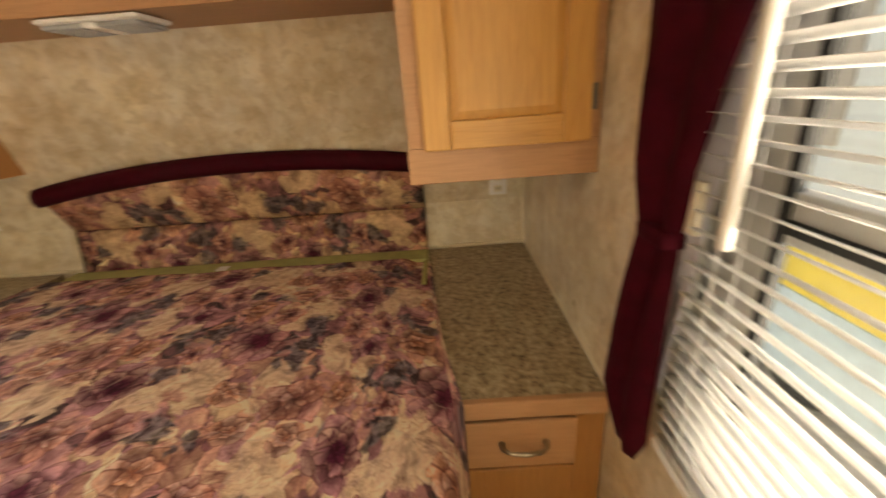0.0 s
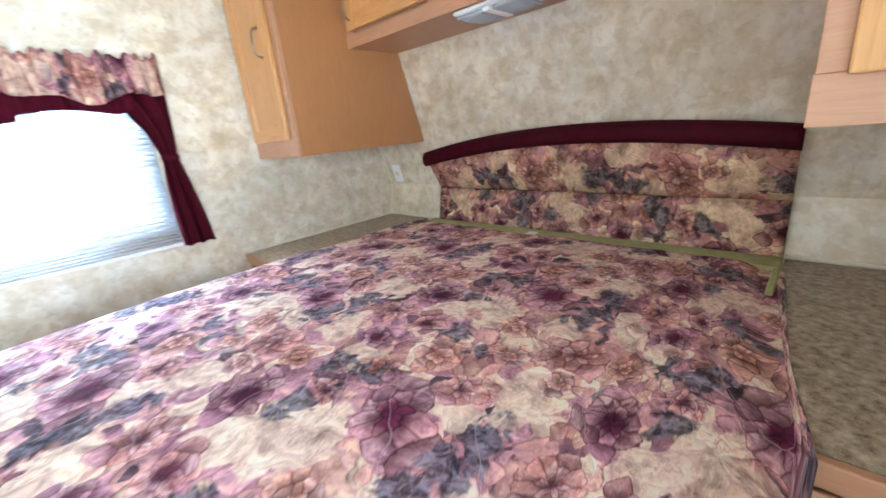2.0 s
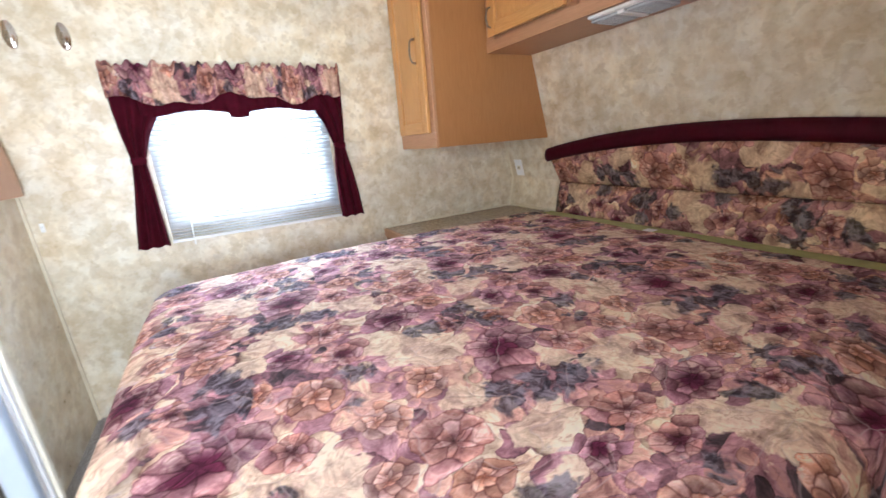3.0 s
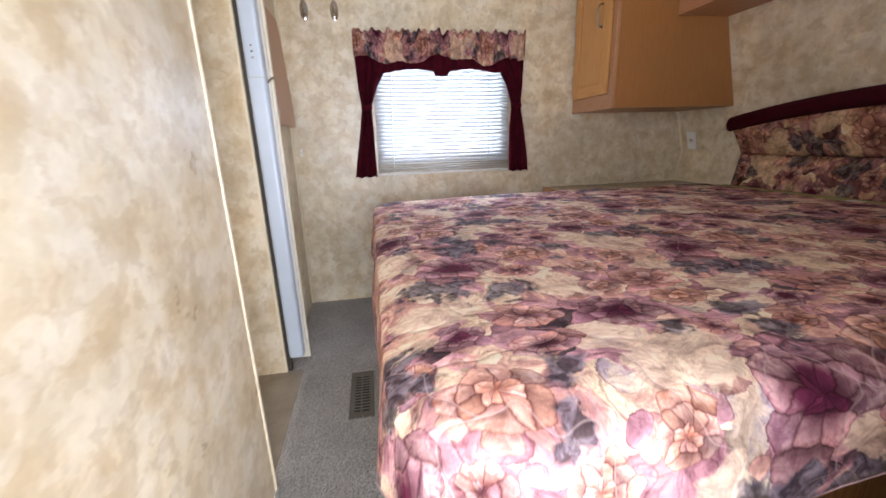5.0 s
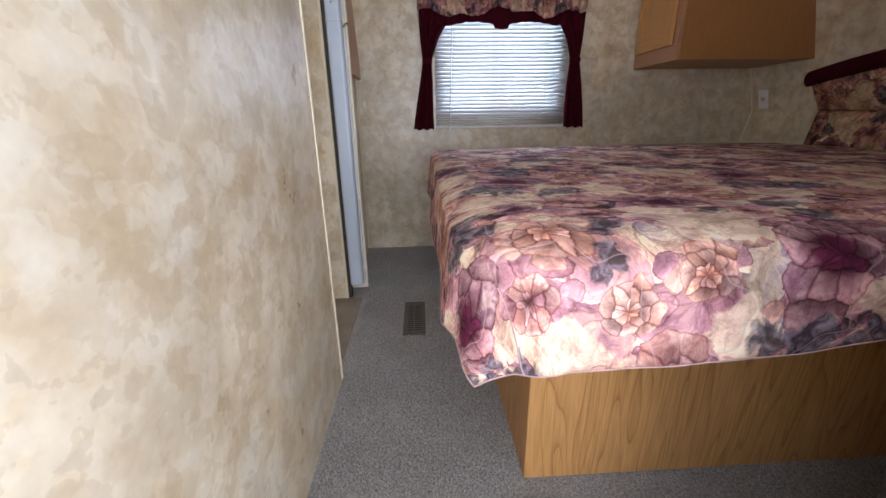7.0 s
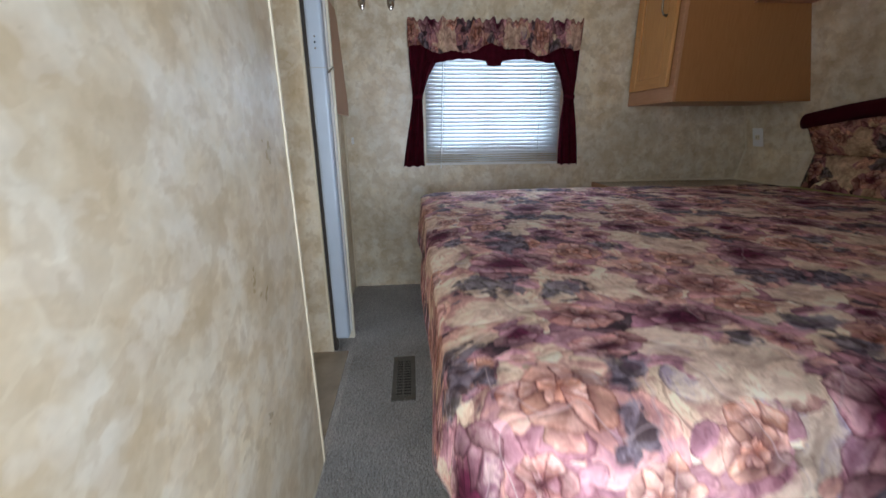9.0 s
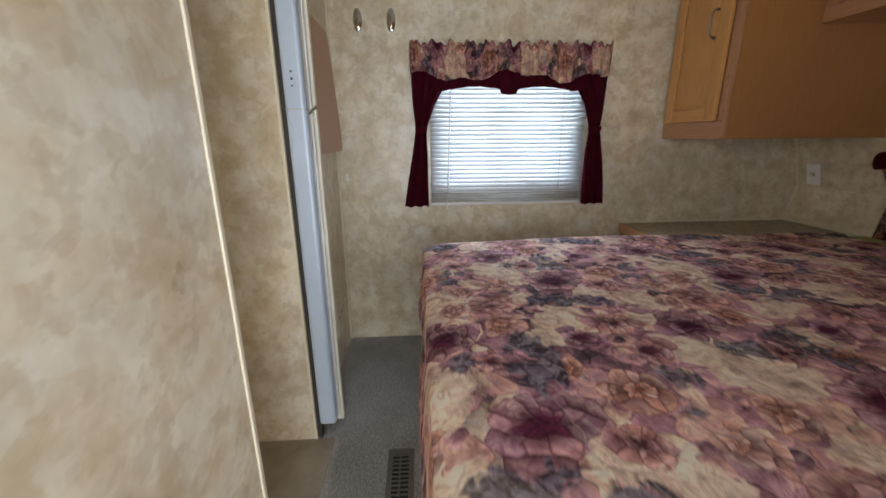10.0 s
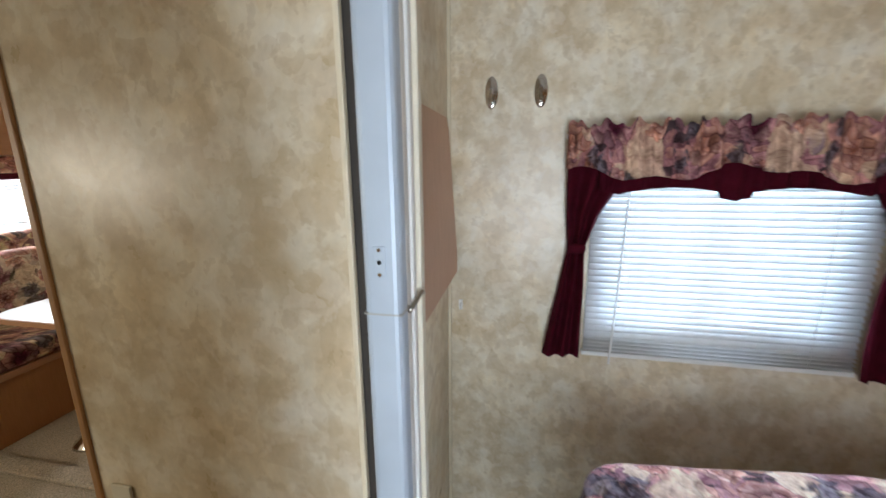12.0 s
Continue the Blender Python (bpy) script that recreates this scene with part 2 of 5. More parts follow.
    # the repeat: cloth coordinates folded into one tile
    soft = vmath('SUBTRACT', w1.outputs[1], (0.5, 0.5, 0.5)).outputs[0]
    edgy = vmath('SUBTRACT', w2.outputs[1], (0.5, 0.5, 0.5)).outputs[0]
    pw = vmath('MULTIPLY_ADD', soft, (0.060, 0.060, 0), off).outputs[0]
    pw = vmath('MULTIPLY_ADD', edgy, (0.016, 0.016, 0), pw).outputs[0]
    xyz = n.new("ShaderNodeSeparateXYZ")
    l.new(pw, xyz.inputs[0])
    col = maths(n, l, 'FLOOR', maths(n, l, 'MULTIPLY_ADD', xyz.outputs[0], 1 / REPEAT_X, 0.5))
    fx = maths(n, l, 'MULTIPLY_ADD', col, -REPEAT_X, xyz.outputs[0])
    fy = maths(n, l, 'MULTIPLY_ADD', col, -STEP_Y, xyz.outputs[1])
    row = maths(n, l, 'FLOOR', maths(n, l, 'MULTIPLY_ADD', fy, 1 / REPEAT_Y, 0.5))
    fy = maths(n, l, 'MULTIPLY_ADD', row, -REPEAT_Y, fy)
    tile = n.new("ShaderNodeCombineXYZ")
    l.new(fx, tile.inputs[0])
    l.new(fy, tile.inputs[1])
    tile = tile.outputs[0]

    def repeats(items):
        """Every copy of the items that reaches into the tile."""
        for it in items:
            for i in (-1, 0, 1):
                for j in (-2, -1, 0, 1, 2):
                    x, y = it[0] + i * REPEAT_X, it[1] + i * STEP_Y + j * REPEAT_Y
                    if abs(x) < REPEAT_X / 2 + 1.2 * it[2] and abs(y) < REPEAT_Y / 2 + 1.2 * it[2]:
                        yield (x, y) + tuple(it[2:])

    def patches(items):
        """1 at the middle of the nearest patch, falling to 0 at its rim and below beyond."""
        best = 9.0
        for x, y, r in repeats(items):
            d = vmath('DISTANCE', tile, (x, y, 0)).outputs["Value"]
            best = maths(n, l, 'MINIMUM', maths(n, l, 'DIVIDE', d, r), best)
        return maths(n, l, 'SUBTRACT', 1.0, best)

    lf = noise_tex(n, l, vec, 11.0, 4, 0.55, 0.6)
    lobes = maths(n, l, 'MULTIPLY_ADD', lf.outputs[0], 2.6, -1.3)
    cr = ramp(n, [(0.05, (0, 0, 0)), (0.16, (1, 1, 1))])
    l.new(maths(n, l, 'ADD', patches(CREAMS), lobes), cr.inputs[0])
    paper = mixc(n, l, wash.outputs[0], (0.60, 0.43, 0.28), (0.96, 0.85, 0.66))
    base = mixc(n, l, maths(n, l, 'MULTIPLY', cr.outputs[0], 0.80), base, paper)

    best, sel = 9.0, (0.0, 0.0, 0.0)
    for x, y, r, hue in repeats(BLOOMS):
        d = maths(n, l, 'DIVIDE', vmath('DISTANCE', tile, (x, y, 0)).outputs["Value"], r)
        k = n.new("ShaderNodeMix")
        k.data_type = 'VECTOR'
        l.new(maths(n, l, 'LESS_THAN', d, best), k.inputs[0])
        if hasattr(sel, "is_output"):
            l.new(sel, k.inputs[4])
        k.inputs[5].default_value = (x, y, hue)
        sel = k.outputs[1]
        best = maths(n, l, 'MINIMUM', d, best)
    mid = n.new("ShaderNodeSeparateXYZ")
    l.new(sel, mid.inputs[0])
    hue = mid.outputs[2]
    turn = maths(n, l, 'ARCTAN2', maths(n, l, 'SUBTRACT', fy, mid.outputs[1]), maths(n, l, 'SUBTRACT', fx, mid.outputs[0]))
    # petals: cells laid out round the middle of each bloom
    polar = n.new("ShaderNodeCombineXYZ")
    l.new(maths(n, l, 'MULTIPLY_ADD', hue, 31.0, maths(n, l, 'MULTIPLY', turn, 1.30)), polar.inputs[0])
    l.new(maths(n, l, 'MULTIPLY_ADD', uneven.outputs[0], 0.30, maths(n, l, 'MULTIPLY', best, 2.5)), polar.inputs[1])
    petal = cells(1.0, polar.outputs[0])
    petal.inputs["Randomness"].default_value = 0.85
    seam = cells(1.0, polar.outputs[0], 'DISTANCE_TO_EDGE')
    seam.inputs["Randomness"].default_value = 0.85
    at = n.new("ShaderNodeSeparateXYZ")
    l.new(petal.outputs["Position"], at.inputs[0])
    out = maths(n, l, 'MULTIPLY_ADD', at.outputs[1], 0.40, -0.06)
    tint = split(petal.outputs["Color"])
    outer = ramp(n, [(0.0, (0.46, 0.24, 0.20)), (0.25, (0.40, 0.225, 0.285)), (0.5, (0.28, 0.125, 0.16)), (0.75, (0.55, 0.30, 0.20)), (1.0, (0.68, 0.47, 0.40))])
    l.new(maths(n, l, 'ADD', hue, maths(n, l, 'MULTIPLY_ADD', tint[1], 0.24, -0.12), clamp=True), outer.inputs[0])
    heart = ramp(n, [(0.0, (0.10, 0.040, 0.040)), (0.25, (0.12, 0.022, 0.055)), (0.5, (0.09, 0.018, 0.045)), (0.75, (0.30, 0.12, 0.07)), (1.0, (0.42, 0.20, 0.15))])
    l.new(hue, heart.inputs[0])
    wide = ramp(n, [(0.0, (0.13, 0.13, 0.13)), (0.25, (0.34, 0.34, 0.34)), (0.5, (0.36, 0.36, 0.36)), (0.75, (0.16, 0.16, 0.16)), (1.0, (0.12, 0.12, 0.12))])
    l.new(hue, wide.inputs[0])
    pale = ramp(n, [(0.42, (0, 0, 0)), (0.60, (1, 1, 1))])
    l.new(streak.outputs[0], pale.inputs[0])
    lit = maths(n, l, 'MULTIPLY', pale.outputs[0], maths(n, l, 'MULTIPLY', tint[0], 0.75))
    bloom = mixc(n, l, lit, outer.outputs[0], (0.78, 0.62, 0.55))
    inner = maths(n, l, 'MULTIPLY_ADD', maths(n, l, 'SUBTRACT', wide.outputs[0], maths(n, l, 'MULTIPLY_ADD', best, 0.6, maths(n, l, 'MULTIPLY', out, 0.4))), 5.0, 0.5, clamp=True)
    bloom = mixc(n, l, inner, bloom, heart.outputs[0])
    # each petal runs from a shaded root to a pale lip
    run = maths(n, l, 'SUBTRACT', maths(n, l, 'MULTIPLY', best, 2.5), at.outputs[1])
    lip = ramp(n, [(0.0, (0.52, 0.44, 0.46)), (0.35, (0.90, 0.87, 0.87)), (0.65, (1.08, 1.06, 1.05)), (0.95, (1.34, 1.30, 1.25))])
    l.new(maths(n, l, 'ADD', run, 0.5), lip.inputs[0])
    bloom = mixc(n, l, 1.0, bloom, lip.outputs[0], 'MULTIPLY')
    ink = ramp(n, [(0.0, (0.36, 0.27, 0.29)), (0.05, (0.74, 0.67, 0.68)), (0.12, (1.03, 1.02, 1.02)), (0.3, (0.98, 0.98, 0.98))])
    l.new(seam.outputs["Distance"], ink.inputs[0])
    bloom = mixc(n, l, 1.0, bloom, ink.outputs[0], 'MULTIPLY')
    bloom = mixc(n, l, 1.0, bloom, grey(maths(n, l, 'MULTIPLY_ADD', tint[2], 0.55, 0.72)), 'MULTIPLY')
    whole = maths(n, l, 'LESS_THAN', out, 0.83)
    base = mixc(n, l, whole, base, bloom)

    # slate leaf sprays
    leafy = noise_tex(n, l, vec, 17.0, 3, 0.5, 1.0)
    lr = ramp(n, [(0.04, (0, 0, 0)), (0.34, (1, 1, 1))])
    l.new(maths(n, l, 'ADD', patches(SPRAYS), maths(n, l, 'MULTIPLY_ADD', leafy.outputs[0], 3.4, -1.75)), lr.inputs[0])
    slate = mixc(n, l, pale.outputs[0], (0.035, 0.036, 0.048), (0.21, 0.20, 0.24))
    base = mixc(n, l, maths(n, l, 'MULTIPLY', lr.outputs[0], 0.88), base, slate)
    # thin inked veins
    vein = ramp(n, [(0.0, (0.46, 0.36, 0.37)), (0.012, (0.62, 0.54, 0.54)), (0.030, (1, 1, 1))])
    l.new(maths(n, l, 'ABSOLUTE', maths(n, l, 'SUBTRACT', noise_tex(n, l, vec, 13.0, 3, 0.6, 1.2).outputs[0], 0.5)), vein.inputs[0])
    base = mixc(n, l, maths(n, l, 'MULTIPLY_ADD', wash.outputs[0], 2.6, -0.95, clamp=True), base, vein.outputs[0], 'MULTIPLY')
    ws = ramp(n, [(0.32, (0.36, 0.29, 0.31)), (0.45, (0.80, 0.76, 0.76)), (0.55, (1.02, 1.01, 1.0)), (0.68, (1.16, 1.15, 1.12))])
    l.new(wash.outputs[0], ws.inputs[0])
    base = mixc(n, l, 1.0, base, ws.outputs[0], 'MULTIPLY')
    st = ramp(n, [(0.33, (0.84, 0.81, 0.81)), (0.5, (1, 1, 1)), (0.68, (1.10, 1.09, 1.08))])
    l.new(streak.outputs[0], st.inputs[0])
    base = mixc(n, l, 1.0, base, st.outputs[0], 'MULTIPLY')
    base = mixc(n, l, 1.0, base, tone, 'MULTIPLY')
    base = mixc(n, l, 1.0, base, (0.78, 0.68, 0.53), 'DARKEN')
    weave = noise_tex(n, l, off, 700.0, 2)
    b.inputs["Specular IOR Level"].default_value = 0.15
    if quilt:
        q = cells(5.0, vmath('MULTIPLY_ADD', w1.outputs[1], (0.22, 0.22, 0), off).outputs[0], 'DISTANCE_TO_EDGE')
        thread = ramp(n, [(0.006, (1, 1, 1)), (0.011, (0, 0, 0))])
        l.new(q.outputs["Distance"], thread.inputs[0])
        base = mixc(n, l, maths(n, l, 'MULTIPLY', thread.outputs[0], 0.35), base, (0.50, 0.36, 0.35))
        qr = ramp(n, [(0.0, (0, 0, 0)), (0.05, (0.6, 0.6, 0.6)), (0.25, (1, 1, 1))])
        l.new(q.outputs["Distance"], qr.inputs[0])
        crease = noise_tex(n, l, off, 34.0, 4, 0.6, 0.5)
        h = maths(n, l, 'ADD', qr.outputs[0], maths(n, l, 'MULTIPLY', weave.outputs[0], 0.06))
        h = maths(n, l, 'ADD', h, maths(n, l, 'MULTIPLY', crease.outputs[0], 0.5))
        bump(n, l, b, h, 0.5, 0.007)
    else:
        bump(n, l, b, weave.outputs[0], 0.1, 0.002)
    l.new(base, b.inputs["Base Color"])
    return m


def carpet_mat(name="grey_cut_pile_carpet", tint=(1.0, 1.0, 1.0)):
    m, n, l, b = mat(name, 0.95)
    v = coords(n, l)
    a = noise_tex(n, l, v, 150.0, 4, 0.75)
    w = noise_tex(n, l, v, 5.0, 5, 0.6)
    r = ramp(n, [(0.34, (0.17, 0.152, 0.130)), (0.5, (0.41, 0.378, 0.338)), (0.66, (0.66, 0.62, 0.57))])
    l.new(a.outputs[0], r.inputs[0])
    rw = ramp(n, [(0.35, (0.86, 0.85, 0.83)), (0.65, (1.06, 1.06, 1.06))])
    l.new(w.outputs[0], rw.inputs[0])
    c = mixc(n, l, 1.0, r.outputs[0], rw.outputs[0], 'MULTIPLY')
    c = mixc(n, l, 1.0, c, tint, 'MULTIPLY')
    l.new(c, b.inputs["Base Color"])
    b.inputs["Sheen Weight"].default_value = 0.2
    clump = noise_tex(n, l, v, 130.0, 3, 0.6)
    h = maths(n, l, 'ADD', a.outputs[0], clump.outputs[0])
    bump(n, l, b, h, 1.0, 0.010)
    return m


def laminate_mat():
    m, n, l, b = mat("speckled_granite_laminate", 0.33)
    v = coords(n, l)
    a = noise_tex(n, l, v, 55.0, 7, 0.72)
    g = noise_tex(n, l, v, 17.0, 4, 0.6)
    r = ramp(n, [(0.34, (0.085, 0.055, 0.03)), (0.43, (0.27, 0.20, 0.12)), (0.55, (0.42, 0.335, 0.22)), (0.68, (0.56, 0.47, 0.34))])
    l.new(a.outputs[0], r.inputs[0])
    rg = ramp(n, [(0.35, (0.85, 0.83, 0.80)), (0.65, (1.05, 1.05, 1.05))])
    l.new(g.outputs[0], rg.inputs[0])
    l.new(mixc(n, l, 1.0, r.outputs[0], rg.outputs[0], 'MULTIPLY'), b.inputs["Base Color"])
    bump(n, l, b, a.outputs[0], 0.04, 0.001)
    return m


def glass_mat():
    m = bpy.data.materials.new("window_glass")
    m.use_nodes = True
    n, l = m.node_tree.nodes, m.node_tree.links
    n.remove(n["Principled BSDF"])
    t, g, mx = n.new("ShaderNodeBsdfTransparent"), n.new("ShaderNodeBsdfGlossy"), n.new("ShaderNodeMixShader")
    g.inputs["Roughness"].default_value = 0.02
    mx.inputs[0].default_value = 0.05
    l.new(t.outputs[0], mx.inputs[1])
    l.new(g.outputs[0], mx.inputs[2])
    l.new(mx.outputs[0], n["Material Output"].inputs[0])
    return m


def slat_mat():
    m, n, l, b = mat("white_aluminium_slat", 0.45)
    b.inputs["Base Color"].default_value = (0.80, 0.79, 0.77, 1)
    v = coords(n, l)
    t = noise_tex(n, l, v, 30.0, 3)
    r = ramp(n, [(0.3, (0.74, 0.73, 0.71)), (0.7, (0.82, 0.81, 0.80))])
    l.new(t.outputs[0], r.inputs[0])
    l.new(r.outputs[0], b.inputs["Base Color"])
    tr = n.new("ShaderNodeBsdfTranslucent")
    tr.inputs[0].default_value = (0.84, 0.87, 0.88, 1)
    mx = n.new("ShaderNodeMixShader")
    mx.inputs[0].default_value = 0.20
    l.new(b.outputs[0], mx.inputs[1])
    l.new(tr.outputs[0], mx.inputs[2])
    l.new(mx.outputs[0], n["Material Output"].inputs[0])
    return m


WALL = wallpaper_mat()
CARPET = carpet_mat()
BEIGE_CARPET = carpet_mat("beige_cut_pile_carpet", (1.25, 1.10, 0.84))
LAMINATE = laminate_mat()
GLASS = glass_mat()
SLAT = slat_mat()
MAPLE = wood_mat("honey_maple_wood", (0.44, 0.20, 0.05), (0.58, 0.30, 0.095), (0.66, 0.37, 0.13), "z", 0.30)
MAPLE_X = wood_mat("honey_maple_rail", (0.44, 0.20, 0.05), (0.58, 0.30, 0.095), (0.66, 0.37, 0.13), "x", 0.30)
VINYL_WOOD = wood_mat("wood_print_vinyl", (0.33, 0.142, 0.045), (0.375, 0.172, 0.058), (0.405, 0.192, 0.068), "z", 0.42)
VINYL_WOOD_X = wood_mat("wood_print_vinyl_rail", (0.40, 0.20, 0.10), (0.45, 0.24, 0.125), (0.49, 0.27, 0.145), "x", 0.42)
BOARD = wood_mat("pinkish_wood_print_board", (0.48, 0.28, 0.175), (0.53, 0.315, 0.20), (0.56, 0.34, 0.22), "z", 0.45)
OAK = oak_base_mat()
TRIM_WOOD = wood_mat("dark_oak_trim", (0.22, 0.10, 0.03), (0.36, 0.185, 0.07), (0.42, 0.23, 0.09), "z", 0.4)
FLORAL = floral_mat("floral_quilted_bedspread", 1.0, 0.0, tone=(1.09, 1.015, 1.02))
FLORAL_HB = floral_mat("floral_headboard_cloth", 1.0, 0.0, (0.86, 0.76, 0.62), quilt=False)
FLORAL_VAL = floral_mat("floral_valance_cloth", 0.9, 0.3, (0.80, 0.70, 0.68), quilt=False)
FLORAL_SEAT = floral_mat("floral_dinette_cloth", 0.9, 5.3, (0.85, 0.85, 0.72), quilt=False)
FLORAL_PALE = floral_mat("pale_floral_pillow_cloth", 0.9, 2.2, quilt=False, light=True)
WINE = plain("wine_red_cloth", (0.050, 0.0025, 0.0085), 0.9, 0, 0.25, 30, 0.3, 0.1)
WINE_VINYL = plain("wine_red_vinyl", (0.046, 0.002, 0.008), 0.6, 0, 0.2, 20, 0.1, 0.1)
THREAD = plain("dusty_mauve_thread", (0.46, 0.30, 0.29), 0.85, 0, 0.35, 25, 0.3)
GREEN = plain("olive_green_ticking", (0.40, 0.39, 0.15), 0.8, 0, 0.15, 20, 0.3)
CREAM = plain("cream_plastic", (0.74, 0.68, 0.54), 0.4, 0, 0.05)
CREAM_TRIM = plain("cream_edge_trim", (0.70, 0.62, 0.46), 0.45, 0, 0.06)
# dark colour for the shade in the gap beside the folding door
GAP_SHADE = plain("dark_brown_gap_shade", (0.045, 0.036, 0.028), 0.7, 0, 0.2)
OUTLET_WHITE = plain("bright_white_plastic", (0.88, 0.88, 0.88), 0.3, 0, 0.02)
LINING = plain("pale_curtain_lining", (0.56, 0.55, 0.61), 0.9, 0, 0.08)
PALE_BLUE = plain("pale_blue_paint", (0.50, 0.68, 0.80), 0.4, 0, 0.08)
WHITE = plain("white_plastic", (0.78, 0.77, 0.74), 0.38, 0, 0.04)
LENS = plain("frosted_lamp_lens", (0.40, 0.41, 0.42), 0.15, 0, 0.06)
SILVER = plain("brushed_white_aluminium", (0.50, 0.57, 0.66), 0.45, 0.1, 0.05, 8)
CHROME = plain("polished_chrome", (0.58, 0.55, 0.52), 0.10, 1.0, 0.05)
NICKEL = plain("antique_nickel", (0.36, 0.31, 0.24), 0.28, 1.0, 0.15, 60)
BRONZE = plain("brown_metal_register", (0.12, 0.108, 0.09), 0.5, 0.2, 0.15)
# brown tone that paints the shade on the passage floor
PASSAGE_SHADE = plain("brown_passage_shade", (0.27, 0.222, 0.165), 0.5, 0, 0.25, 9, 0.1)
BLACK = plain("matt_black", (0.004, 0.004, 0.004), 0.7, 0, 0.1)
GREY_RAIL = plain("grey_window_rail", (0.42, 0.41, 0.38), 0.5, 0, 0.1)
CEIL = plain("white_ceiling_panel", (0.72, 0.69, 0.62), 0.6, 0, 0.04)
RED_PLASTIC = plain("red_latch_plastic", (0.55, 0.09, 0.04), 0.45, 0, 0.1)
TABLE_WHITE = plain("white_table_laminate", (0.70, 0.69, 0.66), 0.18, 0, 0.03)
GRAVEL = plain("pale_gravel", (0.42, 0.40, 0.36), 0.95, 0, 0.3, 40, 0.5)
TRAILER_WHITE = plain("white_fibreglass_siding", (0.74, 0.75, 0.76), 0.35, 0, 0.04)
PALE_SIDING = plain("pale_blue_white_siding", (0.62, 0.73, 0.80), 0.35, 0, 0.05)
YELLOW = plain("yellow_paint", (0.75, 0.62, 0.10), 0.4, 0, 0.05)
BLUE_GREY = plain("blue_grey_paint", (0.20, 0.27, 0.33), 0.4, 0, 0.1)

# ---- mesh helpers ----


def box(bm, x0, x1, y0, y1, z0, z1, bevel=0.0, seg=2):
    r = bmesh.ops.create_cube(bm, size=1.0, matrix=Matrix.Translation(((x0 + x1) / 2, (y0 + y1) / 2, (z0 + z1) / 2)) @ Matrix.Diagonal((abs(x1 - x0), abs(y1 - y0), abs(z1 - z0), 1)))
    if bevel:
        es = list({e for v in r["verts"] for e in v.link_edges})
        bmesh.ops.bevel(bm, geom=es, offset=bevel, segments=seg, profile=0.5, affect='EDGES')
    return r["verts"]


def boxes(*rows, bevel=0.0):
    bm = bmesh.new()
    for r in rows:
        box(bm, *r, bevel=bevel)
    return bm


def tube(bm, pts, radius, sides=10):
    """A round rod through the points."""
    rings = []
    for i, p in enumerate(pts):
        p = Vector(p)
        d = (Vector(pts[min(i + 1, len(pts) - 1)]) - Vector(pts[max(i - 1, 0)])).normalized()
        u = d.orthogonal().normalized() if i == 0 else (u - d * u.dot(d)).normalized()
        w = d.cross(u)
        rad = radius[i] if isinstance(radius, (list, tuple)) else radius
        rings.append([bm.verts.new(p + rad * (math.cos(a) * u + math.sin(a) * w)) for a in (2 * math.pi * k / sides for k in range(sides))])
    for a, c in zip(rings, rings[1:]):
        for k in range(sides):
            bm.faces.new((a[k], a[(k + 1) % sides], c[(k + 1) % sides], c[k]))
    bm.faces.new(rings[0][::-1])
    bm.faces.new(rings[-1])


def thicken(bm, vs, thick):
    """Gives a grid of vertices a back side and a rim."""
    bm.normal_update()
    lay = bm.loops.layers.uv.verify()
    nv, nu = len(vs) - 1, len(vs[0]) - 1
    front = bm.faces[:]
    back = [[bm.verts.new(v.co - v.normal * thick) for v in row] for row in vs]
    twin = {v: w for r0, r1 in zip(vs, back) for v, w in zip(r0, r1)}
    for fc in front:
        g = bm.faces.new([twin[v] for v in reversed(fc.verts[:])])
        g.smooth = True
        for lp, src in zip(g.loops, reversed(fc.loops[:])):
            lp[lay].uv = src[lay].uv
    rim = [vs[0][i] for i in range(nu + 1)] + [vs[j][nu] for j in range(1, nv + 1)] + [vs[nv][i] for i in range(nu - 1, -1, -1)] + [vs[j][0] for j in range(nv - 1, 0, -1)]
    for p, q in zip(rim, rim[1:] + rim[:1]):
        bm.faces.new((p, twin[p], twin[q], q))


def sheet(f, nu, nv, uv=None, thick=0.0):
    """A grid of cloth: f(s, t) gives a place for s and t from 0 to 1; uv(s, t) metres of cloth."""
    bm = bmesh.new()
    lay = bm.loops.layers.uv.new("UVMap")
    vs = [[bm.verts.new(f(i / nu, j / nv)) for i in range(nu + 1)] for j in range(nv + 1)]
    for j in range(nv):
        for i in range(nu):
            fc = bm.faces.new((vs[j][i], vs[j][i + 1], vs[j + 1][i + 1], vs[j + 1][i]))
            fc.smooth = True
            if uv:
                for lp, (a, c) in zip(fc.loops, ((i, j), (i + 1, j), (i + 1, j + 1), (i, j + 1))):
                    lp[lay].uv = uv(a / nu, c / nv)
    if thick:
        thicken(bm, vs, thick)
    return bm


def mesh_of(name, bm, material, smooth=False):
    bmesh.ops.recalc_face_normals(bm, faces=bm.faces[:])
    me = bpy.data.meshes.new(name)
    bm.to_mesh(me)
    bm.free()
    me.materials.append(material)
    if smooth:
        for p in me.polygons:
            p.use_smooth = True
    return me


def part(name, bm, material, parent=None, label="", smooth=False):
    ob = new(name, mesh_of(name, bm, material, smooth))
    if parent is not None:
        ob.parent = parent
    if label:
        ob["label"] = label
    return ob


def thing(name, place, label, category, group="", kind=""):
    ob = new(name)
    ob.empty_display_size = 0.05
    ob.location = place
    tagged(ob, label, category, group, kind)
    bpy.context.view_layer.update()
    return ob


